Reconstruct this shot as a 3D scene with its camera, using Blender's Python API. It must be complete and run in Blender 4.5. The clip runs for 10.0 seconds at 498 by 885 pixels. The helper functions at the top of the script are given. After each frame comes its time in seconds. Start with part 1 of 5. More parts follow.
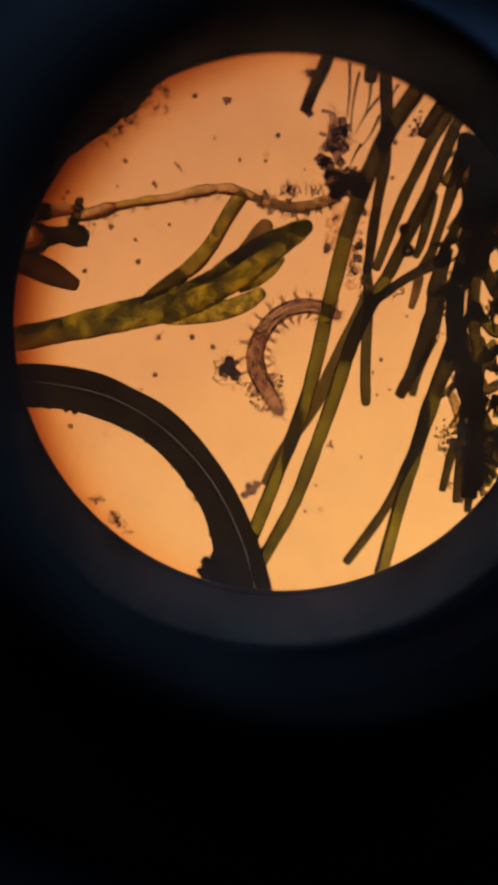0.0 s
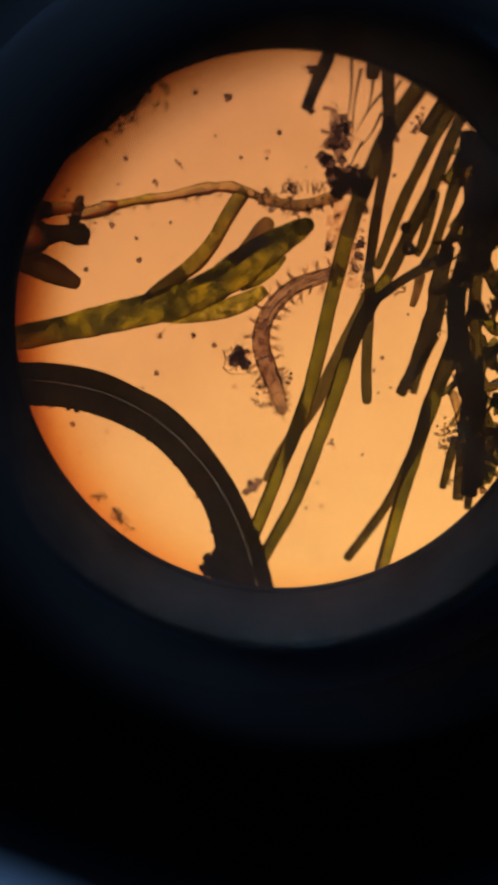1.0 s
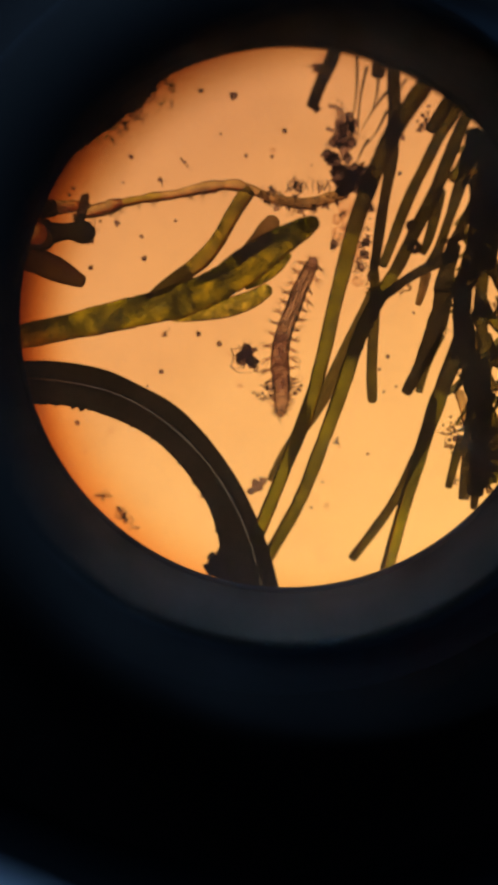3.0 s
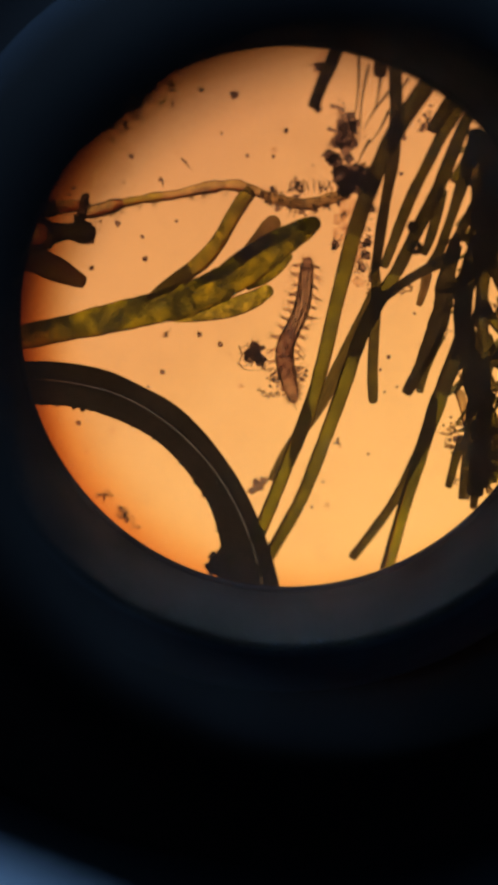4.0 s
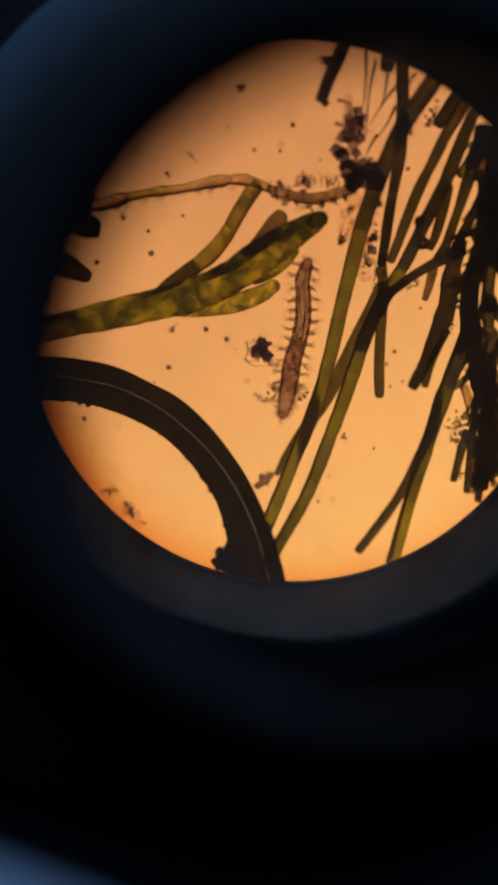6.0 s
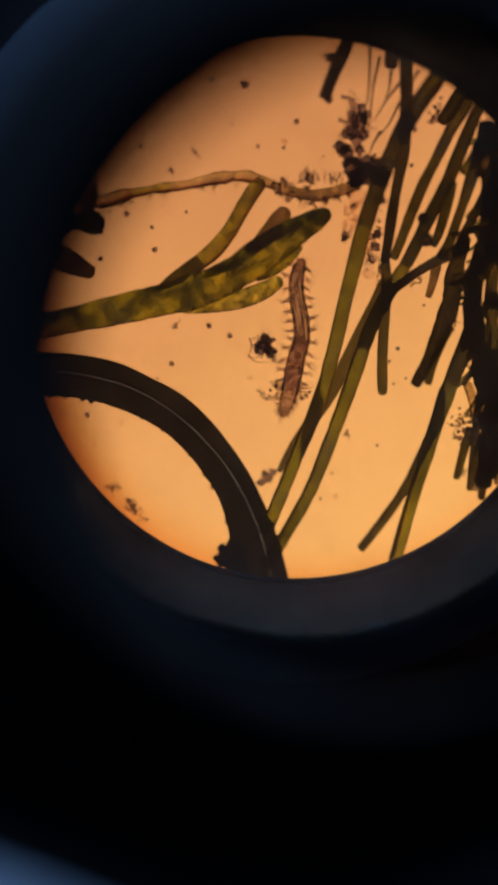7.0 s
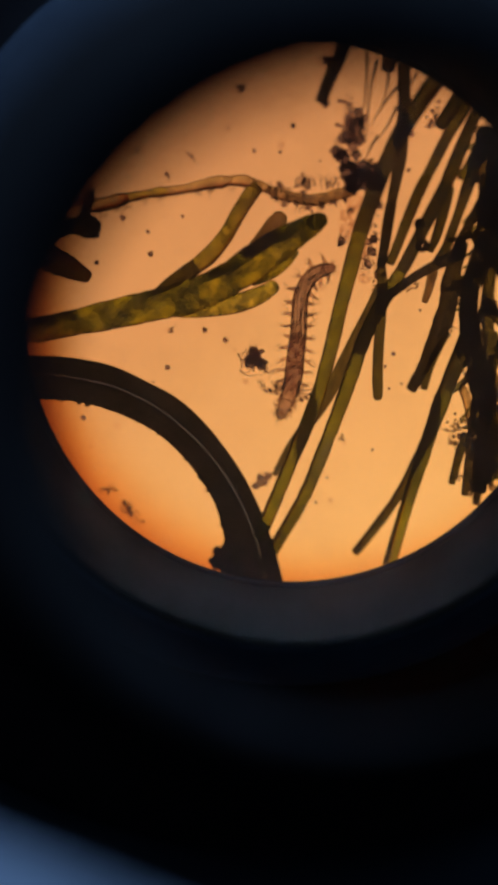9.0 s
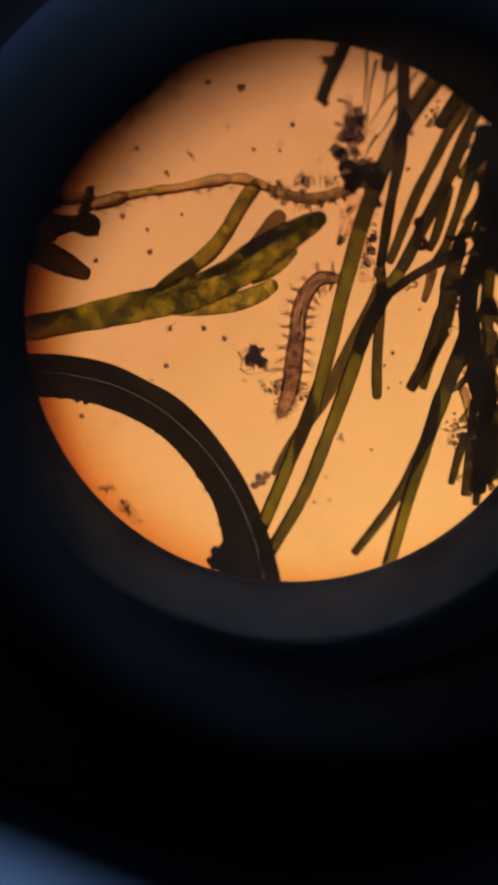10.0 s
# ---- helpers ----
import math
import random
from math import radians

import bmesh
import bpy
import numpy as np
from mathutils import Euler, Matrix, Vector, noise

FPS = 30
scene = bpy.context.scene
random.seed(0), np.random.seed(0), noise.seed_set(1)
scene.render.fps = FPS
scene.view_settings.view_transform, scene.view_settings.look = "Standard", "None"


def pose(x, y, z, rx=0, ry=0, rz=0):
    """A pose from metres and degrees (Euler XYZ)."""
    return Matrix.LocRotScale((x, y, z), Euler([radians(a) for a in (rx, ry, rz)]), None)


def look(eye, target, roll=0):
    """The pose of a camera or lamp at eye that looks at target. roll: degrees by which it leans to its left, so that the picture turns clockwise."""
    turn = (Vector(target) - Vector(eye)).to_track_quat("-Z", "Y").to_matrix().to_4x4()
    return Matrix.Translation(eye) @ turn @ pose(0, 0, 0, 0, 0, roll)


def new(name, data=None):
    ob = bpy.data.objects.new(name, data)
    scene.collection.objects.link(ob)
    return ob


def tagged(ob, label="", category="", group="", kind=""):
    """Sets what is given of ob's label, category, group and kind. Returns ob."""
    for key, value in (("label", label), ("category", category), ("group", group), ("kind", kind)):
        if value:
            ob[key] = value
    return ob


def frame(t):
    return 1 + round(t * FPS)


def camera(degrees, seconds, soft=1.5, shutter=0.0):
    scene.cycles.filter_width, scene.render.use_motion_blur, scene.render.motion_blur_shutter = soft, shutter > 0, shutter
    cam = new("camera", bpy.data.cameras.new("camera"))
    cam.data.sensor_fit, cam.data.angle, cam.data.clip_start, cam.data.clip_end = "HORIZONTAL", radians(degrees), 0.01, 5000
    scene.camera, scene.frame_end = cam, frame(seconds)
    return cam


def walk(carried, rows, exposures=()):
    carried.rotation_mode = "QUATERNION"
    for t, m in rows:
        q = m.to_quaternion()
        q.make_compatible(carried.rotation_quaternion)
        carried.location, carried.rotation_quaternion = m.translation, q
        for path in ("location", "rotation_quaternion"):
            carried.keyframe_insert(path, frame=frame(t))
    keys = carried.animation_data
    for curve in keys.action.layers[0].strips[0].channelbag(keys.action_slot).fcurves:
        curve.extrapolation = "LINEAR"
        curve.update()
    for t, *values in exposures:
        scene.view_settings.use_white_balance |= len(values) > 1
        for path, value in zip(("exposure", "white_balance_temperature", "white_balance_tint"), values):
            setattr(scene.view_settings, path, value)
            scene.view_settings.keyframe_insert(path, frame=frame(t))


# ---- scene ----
MM = 0.001          # everything under the eyepiece is laid out in millimetres
SECONDS = 10.0

# ---- camera ----
cam = camera(28, SECONDS, soft=4.2)
cam.data.dof.use_dof = True
cam.data.dof.focus_distance = 38.2 * MM
cam.data.dof.aperture_fstop = 22.0
cam.data.dof.aperture_blades = 0

walk(cam, [
    (0, pose(-1.226 * MM, 0.088 * MM, 37.695 * MM, -6.554, -0.054, 0.000)),
    (0.5, pose(-1.094 * MM, 0.569 * MM, 37.710 * MM, -7.394, 0.205, 0.084)),
    (1, pose(-1.138 * MM, 1.313 * MM, 37.716 * MM, -8.470, 0.148, -0.066)),
    (1.5, pose(-1.007 * MM, 0.832 * MM, 37.629 * MM, -7.834, 0.478, 0.054)),
    (2, pose(-0.963 * MM, 0.657 * MM, 37.637 * MM, -7.585, 0.580, -0.026)),
    (2.5, pose(-1.007 * MM, 0.657 * MM, 37.645 * MM, -7.590, 0.586, -0.029)),
    (4, pose(-1.313 * MM, 1.795 * MM, 37.611 * MM, -9.253, 0.236, -0.010)),
    (4.5, pose(-1.576 * MM, 1.970 * MM, 37.637 * MM, -9.531, -0.089, -0.048)),
    (5, pose(-1.795 * MM, 1.882 * MM, 37.594 * MM, -9.456, -0.392, -0.121)),
    (5.5, pose(-2.889 * MM, 2.101 * MM, 37.515 * MM, -9.935, -1.806, -0.007)),
    (7, pose(-2.714 * MM, 1.707 * MM, 37.554 * MM, -9.613, -1.296, 0.152)),
    (7.5, pose(-2.758 * MM, 1.795 * MM, 37.467 * MM, -9.715, -1.430, 0.137)),
    (8, pose(-3.765 * MM, 2.889 * MM, 37.099 * MM, -11.297, -2.981, 0.182)),
    (8.5, pose(-3.283 * MM, 2.670 * MM, 37.376 * MM, -10.977, -2.282, 0.286)),
    (9, pose(-1.926 * MM, 2.714 * MM, 37.525 * MM, -10.859, -0.342, 0.383)),
    (9.5, pose(-1.926 * MM, 2.233 * MM, 37.543 * MM, -10.207, -0.267, 0.476)),
    (10, pose(-1.663 * MM, 1.970 * MM, 37.529 * MM, -9.834, -0.004, 0.578)),
], [(0, 0.0, 6500, 11.5), (0.5, 0.03, 6500, 10), (1.5, 0.13, 6500, 5), (2.5, 0.26, 6500, 1), (4.5, 0.16, 6500, 4), (5.5, 0.06, 6500, 7.5), (8, -0.03, 6500, 10.5), (10, -0.03, 6500, 11.5)])

# ---- light ----
world = bpy.data.worlds.new("dim_room")
world.use_nodes = True
scene.world = world
world.node_tree.nodes["Background"].inputs["Color"].default_value = (0.10, 0.20, 0.45, 1)
world.node_tree.nodes["Background"].inputs["Strength"].default_value = 0.002

lamp = bpy.data.lights.new("window_light", "AREA")
lamp.shape, lamp.size, lamp.size_y = "RECTANGLE", 1.1, 0.9
lamp.color, lamp.energy = (0.22, 0.46, 1.0), 60.0
lamp_ob = new("window_light", lamp)
lamp_ob.matrix_world = look((-0.12, 1.93, 0.62), (0, 0, 0.0))


# ---- materials ----
def tree(name):
    m = bpy.data.materials.new(name)
    m.use_nodes = True
    t = m.node_tree
    t.nodes.clear()
    return m, t, t.nodes.new("ShaderNodeOutputMaterial")


def node(t, kind, **sets):
    n = t.nodes.new(kind)
    for key, value in sets.items():
        n.inputs[key.replace("_", " ")].default_value = value
    return n


def mm_coords(t):
    """Object coordinates in millimetres, shifted by a random step for each object."""
    co = t.nodes.new("ShaderNodeTexCoord")
    info = t.nodes.new("ShaderNodeObjectInfo")
    sc = t.nodes.new("ShaderNodeVectorMath")
    sc.operation = "SCALE"
    sc.inputs["Scale"].default_value = 1000.0
    t.links.new(co.outputs["Object"], sc.inputs[0])
    sh = t.nodes.new("ShaderNodeMath")
    sh.operation = "MULTIPLY"
    sh.inputs[1].default_value = 37.0
    t.links.new(info.outputs["Random"], sh.inputs[0])
    add = t.nodes.new("ShaderNodeVectorMath")
    add.operation = "ADD"
    t.links.new(sc.outputs[0], add.inputs[0])
    t.links.new(sh.outputs[0], add.inputs[1])
    return add.outputs[0], info.outputs["Random"]


def noise_at(t, co, scale, detail=3.0, rough=0.6, distort=0.0):
    n = node(t, "ShaderNodeTexNoise", Scale=scale, Detail=detail, Roughness=rough, Distortion=distort)
    t.links.new(co, n.inputs["Vector"])
    return n.outputs["Fac"]


def ramp(t, fac, stops):
    r = t.nodes.new("ShaderNodeValToRGB")
    el = r.color_ramp.elements
    el.remove(el[1])
    el[0].position, el[0].color = stops[0][0], (*stops[0][1], 1)
    for p, col in stops[1:]:
        el.new(p).color = (*col, 1)
    t.links.new(fac, r.inputs["Fac"])
    return r.outputs["Color"]


def math_node(t, op, a, b):
    m = t.nodes.new("ShaderNodeMath")
    m.operation = op
    for s, v in zip(m.inputs, (a, b)):
        if isinstance(v, (int, float)):
            s.default_value = v
        else:
            t.links.new(v, s)
    return m.outputs[0]


def opaque(name, base, rough=0.5, vary=0.3, scale=2.0, metal=0.0, bump=0.0, shine=0.5):
    m, t, out = tree(name)
    co, rnd = mm_coords(t)
    f = noise_at(t, co, scale, 5)
    g = noise_at(t, co, scale * 9, 3)
    f = math_node(t, "ADD", math_node(t, "MULTIPLY", f, 0.65), math_node(t, "MULTIPLY", g, 0.35))
    col = ramp(t, f, [(0.3, tuple(c * (1 - vary) for c in base)), (0.7, tuple(min(1, c * (1 + vary)) for c in base))])
    p = node(t, "ShaderNodeBsdfPrincipled", Roughness=rough, Metallic=metal, Specular_IOR_Level=shine)
    t.links.new(col, p.inputs["Base Color"])
    if bump:
        b = node(t, "ShaderNodeBump", Strength=bump, Distance=0.00008)
        t.links.new(g, b.inputs["Height"])
        t.links.new(b.outputs[0], p.inputs["Normal"])
    t.links.new(p.outputs[0], out.inputs["Surface"])
    return m


def tissue(name, dark, light, body, opacity, scale=1.5, grain=12.0, grain_mix=0.35, lo=0.3, hi=0.7, vary=0.25, gloss=0.02, bend=1.12, haze=0.08, spots=None):
    """Wet living matter that lets lamp light through: dark and light tint what passes, body is what it scatters."""
    m, t, out = tree(name)
    co, rnd = mm_coords(t)
    big = noise_at(t, co, scale, 3, 0.55, 0.4)
    fine = noise_at(t, co, grain, 3, 0.7)
    f = math_node(t, "ADD", math_node(t, "MULTIPLY", big, 1 - grain_mix), math_node(t, "MULTIPLY", fine, grain_mix))
    tint = ramp(t, f, [(lo, dark), (hi, light)])
    # pale flecks mixed into the tint; on the blades they imitate sparkling highlights
    if spots:
        cell = node(t, "ShaderNodeTexVoronoi", Scale=spots[0])
        t.links.new(co, cell.inputs["Vector"])
        fleck_mix = t.nodes.new("ShaderNodeMix")
        fleck_mix.data_type = "RGBA"
        near = ramp(t, cell.outputs["Distance"], [(0.0, (spots[2],) * 3), (spots[1], (0, 0, 0))])
        patchy = ramp(t, noise_at(t, co, spots[0] * 0.22, 2), [(0.45, (0, 0, 0)), (0.6, (1, 1, 1))])
        t.links.new(math_node(t, "MULTIPLY", near, patchy), fleck_mix.inputs[0])
        t.links.new(tint, fleck_mix.inputs[6])
        fleck_mix.inputs[7].default_value = (*spots[3], 1)
        tint = fleck_mix.outputs[2]
    k = math_node(t, "ADD", math_node(t, "MULTIPLY", rnd, 2 * vary), 1 - vary)
    hsv = node(t, "ShaderNodeHueSaturation")
    t.links.new(tint, hsv.inputs["Color"])
    t.links.new(k, hsv.inputs["Value"])
    tr = node(t, "ShaderNodeBsdfRefraction", IOR=bend, Roughness=haze) if bend else t.nodes.new("ShaderNodeBsdfTransparent")
    t.links.new(hsv.outputs[0], tr.inputs["Color"])
    bump = node(t, "ShaderNodeBump", Strength=0.35, Distance=0.00004)
    t.links.new(fine, bump.inputs["Height"])
    if bend:
        t.links.new(bump.outputs[0], tr.inputs["Normal"])
    tl = t.nodes.new("ShaderNodeBsdfTranslucent")
    sc = ramp(t, f, [(lo, tuple(c * 0.45 for c in body)), (hi, body)])
    t.links.new(sc, tl.inputs["Color"])
    t.links.new(bump.outputs[0], tl.inputs["Normal"])
    mix = node(t, "ShaderNodeMixShader", Fac=opacity)
    t.links.new(tr.outputs[0], mix.inputs[1])
    t.links.new(tl.outputs[0], mix.inputs[2])
    gl = node(t, "ShaderNodeBsdfGlossy", Roughness=0.25)
    t.links.new(bump.outputs[0], gl.inputs["Normal"])
    mix2 = node(t, "ShaderNodeMixShader", Fac=gloss)
    t.links.new(mix.outputs[0], mix2.inputs[1])
    t.links.new(gl.outputs[0], mix2.inputs[2])
    t.links.new(mix2.outputs[0], out.inputs["Surface"])
    return m


def slide_glass():
    m, t, out = tree("slide_glass")
    co, rnd = mm_coords(t)
    f = noise_at(t, co, 0.25, 4)
    g = noise_at(t, co, 1.6, 6, 0.65)
    f = math_node(t, "ADD", math_node(t, "MULTIPLY", f, 0.6), math_node(t, "MULTIPLY", g, 0.4))
    tint = ramp(t, f, [(0.32, (0.93, 0.915, 0.90)), (0.5, (0.985, 0.98, 0.975)), (0.68, (1, 1, 1))])
    tr = node(t, "ShaderNodeBsdfRefraction", IOR=1.0, Roughness=0.0)
    t.links.new(tint, tr.inputs["Color"])
    gl = node(t, "ShaderNodeBsdfGlossy", Roughness=0.03)
    mix = node(t, "ShaderNodeMixShader", Fac=0.012)
    t.links.new(tr.outputs[0], mix.inputs[1])
    t.links.new(gl.outputs[0], mix.inputs[2])
    t.links.new(mix.outputs[0], out.inputs["Surface"])
    return m


def clear_glass():
    m, t, out = tree("clear_glass")
    clear = node(t, "ShaderNodeBsdfRefraction", IOR=1.0, Roughness=0.0)
    gl = node(t, "ShaderNodeBsdfGlossy", Roughness=0.03)
    mix = node(t, "ShaderNodeMixShader", Fac=0.002)
    t.links.new(clear.outputs[0], mix.inputs[1])
    t.links.new(gl.outputs[0], mix.inputs[2])
    t.links.new(mix.outputs[0], out.inputs["Surface"])
    return m


def eye_glass():
    """Lens glass as one looks through it into focus, with a trace of haze that imitates veiling glare."""
    m, t, out = tree("eyepiece_glass")
    co, rnd = mm_coords(t)
    f = noise_at(t, co, 0.6, 4)
    clear = node(t, "ShaderNodeBsdfRefraction", IOR=1.0, Roughness=0.0)
    haze = node(t, "ShaderNodeBsdfTranslucent", Color=(0.8, 0.8, 0.8, 1))
    mix = t.nodes.new("ShaderNodeMixShader")
    t.links.new(math_node(t, "MULTIPLY", f, 0.05), mix.inputs[0])
    t.links.new(clear.outputs[0], mix.inputs[1])
    # weak diffuse part standing in for stray light that lifts the blacks
    veil = node(t, "ShaderNodeBsdfDiffuse", Color=(0.30, 0.19, 0.09, 1))
    both = t.nodes.new("ShaderNodeAddShader")
    t.links.new(haze.outputs[0], both.inputs[0])
    t.links.new(veil.outputs[0], both.inputs[1])
    t.links.new(both.outputs[0], mix.inputs[2])
    t.links.new(mix.outputs[0], out.inputs["Surface"])
    return m


def lamp_glow():
    """The lamp's frosted disc: amber all over, deeper orange at its rim, brightest off centre."""
    m, t, out = tree("lamp_glow")
    co = t.nodes.new("ShaderNodeTexCoord")
    sc = t.nodes.new("ShaderNodeVectorMath")
    sc.operation = "MULTIPLY"
    sc.inputs[1].default_value = (631.0, 631.0, 0.0)
    t.links.new(co.outputs["Object"], sc.inputs[0])
    dot = t.nodes.new("ShaderNodeVectorMath")
    dot.operation = "DOT_PRODUCT"
    dot.inputs[1].default_value = (0.015, -0.032, 0)
    t.links.new(sc.outputs[0], dot.inputs[0])
    s = math_node(t, "ADD", dot.outputs["Value"], 0.5)
    s = math_node(t, "ADD", s, math_node(t, "MULTIPLY", math_node(t, "SUBTRACT", noise_at(t, sc.outputs[0], 0.12, 2), 0.5), 0.35))
    hot = ramp(t, s, LAMP_RAMP)
    rim = t.nodes.new("ShaderNodeVectorMath")
    rim.operation = "DISTANCE"
    rim.inputs[1].default_value = (3.0, -0.7, 0)
    t.links.new(sc.outputs[0], rim.inputs[0])
    edge = ramp(t, math_node(t, "DIVIDE", rim.outputs["Value"], 20.0), LAMP_RIM)
    mul = t.nodes.new("ShaderNodeMix")
    mul.data_type, mul.blend_type = "RGBA", "MULTIPLY"
    mul.inputs[0].default_value = 1.0
    t.links.new(hot, mul.inputs[6])
    t.links.new(edge, mul.inputs[7])
    em = node(t, "ShaderNodeEmission", Strength=1.12)
    t.links.new(mul.outputs[2], em.inputs["Color"])
    t.links.new(em.outputs[0], out.inputs["Surface"])
    return m


LAMP_RAMP = [(0.0, (0.51, 0.185, 0.068)), (0.45, (0.735, 0.302, 0.096)), (1.0, (0.93, 0.44, 0.125))]
LAMP_RIM = [(0.64, (1, 1, 1)), (0.71, (0.95, 0.78, 0.52)), (0.77, (0.82, 0.37, 0.11)), (0.825, (0.36, 0.08, 0.018))]
BLACK = opaque("black_enamel", (0.006, 0.0032, 0.0022), 0.7, 0.3, 0.6, 0.0, 0.3, 0.04)
RUBBER = opaque("black_rubber", (0.042, 0.044, 0.047), 0.8, 0.25, 0.8, 0.0, 0.5, 0.1)
BAFFLE = opaque("grey_anodised_metal", (0.0056, 0.0036, 0.0015), 0.8, 0.3, 0.8, 0.0, 0.4, 0.02)
# for the added ring that vignettes the field, an even black without wear
VIGNETTE = opaque("vignette_black", (0.019, 0.0143, 0.0112), 0.85, 0.35, 0.9, 0.0, 0.5, 0.04)
TABLE = opaque("dark_tabletop", (0.003, 0.0028, 0.0026), 0.7, 0.4, 0.05, shine=0.2)
PAPER = opaque("pale_blue_paper", (0.52, 0.50, 0.48), 0.8, 0.06, 0.08)
WALL = opaque("dull_wall_paint", (0.10, 0.10, 0.11), 0.9, 0.1, 0.004)
GLASS = slide_glass()
EYE_GLASS = eye_glass()
CLEAR_GLASS = clear_glass()
LAMP = lamp_glow()
SMOKY = tissue("smoky_lobe", (0.31, 0.28, 0.20), (0.54, 0.48, 0.36), (0.36, 0.29, 0.14), 0.20, 1.6, 9, 0.4, 0.38, 0.62, 0.05, bend=1.1, haze=0.3)
OLIVE = tissue("olive_filament", (0.28, 0.31, 0.13), (0.53, 0.58, 0.20), (0.34, 0.36, 0.06), 0.22, 1.3, 12, 0.42, 0.36, 0.64, bend=1.28, haze=0.12)
OLIVE_DARK = tissue("dark_olive_filament", (0.20, 0.21, 0.115), (0.38, 0.39, 0.18), (0.26, 0.25, 0.08), 0.26, 1.5, 12, 0.42, 0.36, 0.64, bend=1.28, haze=0.12)
LEAF = tissue("leaf_green_filament", (0.38, 0.44, 0.14), (0.70, 0.76, 0.22), (0.46, 0.48, 0.05), 0.22, 1.5, 14, 0.3, 0.36, 0.64, bend=1.25, haze=0.14)
INKY = tissue("inky_grey_matter", (0.38, 0.35, 0.41), (0.66, 0.61, 0.67), (0.24, 0.19, 0.20), 0.20, 3.0, 12, 0.5, 0.36, 0.64, 0.1, bend=None)
DUSK = tissue("dusky_filament", (0.16, 0.165, 0.12), (0.33, 0.325, 0.20), (0.18, 0.16, 0.08), 0.32, 1.8, 10, 0.4, 0.36, 0.64, bend=1.2, haze=0.25)
MURKY = tissue("murky_brown_filament", (0.24, 0.24, 0.145), (0.50, 0.48, 0.27), (0.25, 0.22, 0.08), 0.30, 1.8, 10, 0.4, 0.36, 0.64, bend=1.2, haze=0.25)
BLADE = tissue("green_blade", (0.14, 0.175, 0.06), (0.86, 0.92, 0.22), (0.50, 0.52, 0.04), 0.17, 1.1, 9, 0.40, 0.40, 0.64, 0.04, bend=1.2, haze=0.08, spots=(9.0, 0.36, 0.5, (1.0, 1.0, 0.60)))
DARKBLADE = tissue("dark_granular_blade", (0.14, 0.165, 0.055), (0.88, 0.92, 0.22), (0.46, 0.46, 0.04), 0.16, 1.4, 11, 0.42, 0.42, 0.63, 0.04, bend=1.22, haze=0.06, spots=(7.5, 0.38, 1.0, (1.0, 1.0, 0.60)))
FOLD = tissue("green_fold", (0.36, 0.40, 0.22), (0.80, 0.84, 0.42), (0.30, 0.31, 0.05), 0.14, 1.6, 10, 0.5, 0.38, 0.64, 0.1, bend=1.15, haze=0.12)
BRANCH = tissue("yellow_green_branch", (0.36, 0.38, 0.18), (0.86, 0.86, 0.36), (0.46, 0.44, 0.08), 0.20, 1.8, 11, 0.5, 0.42, 0.60, 0.12, bend=1.3, haze=0.1, spots=(9.0, 0.4, 0.6, (1.0, 1.0, 0.62)))
GRANULAR = tissue("granular_green", (0.26, 0.29, 0.07), (0.96, 1.0, 0.42), (0.56, 0.56, 0.06), 0.16, 3.0, 14, 0.55, 0.43, 0.58, 0.05, 0.05, 1.25, 0.06, spots=(8.0, 0.42, 1.0, (1.0, 1.0, 0.60)))
HAZEL = tissue("grey_mauve_matter", (0.46, 0.42, 0.47), (0.80, 0.75, 0.79), (0.34, 0.26, 0.25), 0.12, 3.5, 12, 0.55, 0.38, 0.62, 0.1, bend=None)
MOSSY = tissue("mossy_tangle", (0.34, 0.37, 0.27), (0.62, 0.65, 0.40), (0.24, 0.24, 0.09), 0.20, 2.5, 10, 0.5, 0.38, 0.62, 0.2, bend=None)
PALE_CELL = tissue("pale_jointed_cells", (0.56, 0.51, 0.40), (0.97, 0.93, 0.78), (0.60, 0.48, 0.26), 0.10, 2.2, 8, 0.6, 0.40, 0.60, 0.12, bend=1.42, haze=0.06, spots=(7.0, 0.4, 0.6, (1.0, 0.97, 0.85)))
STRAW = tissue("blurred_straw", (0.26, 0.26, 0.17), (0.42, 0.42, 0.26), (0.26, 0.23, 0.09), 0.22, 1.0, 6, 0.3, bend=1.15, haze=0.35)
CRUST = tissue("brown_crust", (0.48, 0.43, 0.36), (0.92, 0.86, 0.70), (0.46, 0.36, 0.20), 0.18, 2.5, 9, 0.5, 0.38, 0.62, bend=1.18, haze=0.15)
PURPLE = tissue("purplish_debris", (0.36, 0.31, 0.35), (0.74, 0.67, 0.69), (0.40, 0.30, 0.28), 0.12, 4.0, 14, 0.5, 0.35, 0.65, bend=None)
SOOT = tissue("dark_debris", (0.32, 0.27, 0.29), (0.68, 0.60, 0.58), (0.36, 0.28, 0.24), 0.16, 3.0, 12, 0.4, bend=None)
FAINT = tissue("faint_smudge", (0.93, 0.885, 0.865), (0.985, 0.965, 0.955), (0.4, 0.28, 0.2), 0.0, 2.0, 8, 0.4, 0.3, 0.7, 0.01, 0.0, None)
EGG = tissue("egg_shell", (0.06, 0.045, 0.05), (0.14, 0.10, 0.10), (0.02, 0.012, 0.01), 0.4, 6.0, 14, 0.3, 0.3, 0.7, 0.05, 0.05, None)
OLIVE_PALE = tissue("pale_olive_cells", (0.48, 0.49, 0.26), (0.90, 0.90, 0.52), (0.60, 0.54, 0.14), 0.11, 2.2, 8, 0.55, 0.40, 0.60, 0.1, bend=1.42, haze=0.06, spots=(7.0, 0.4, 0.6, (1.0, 0.97, 0.75)))
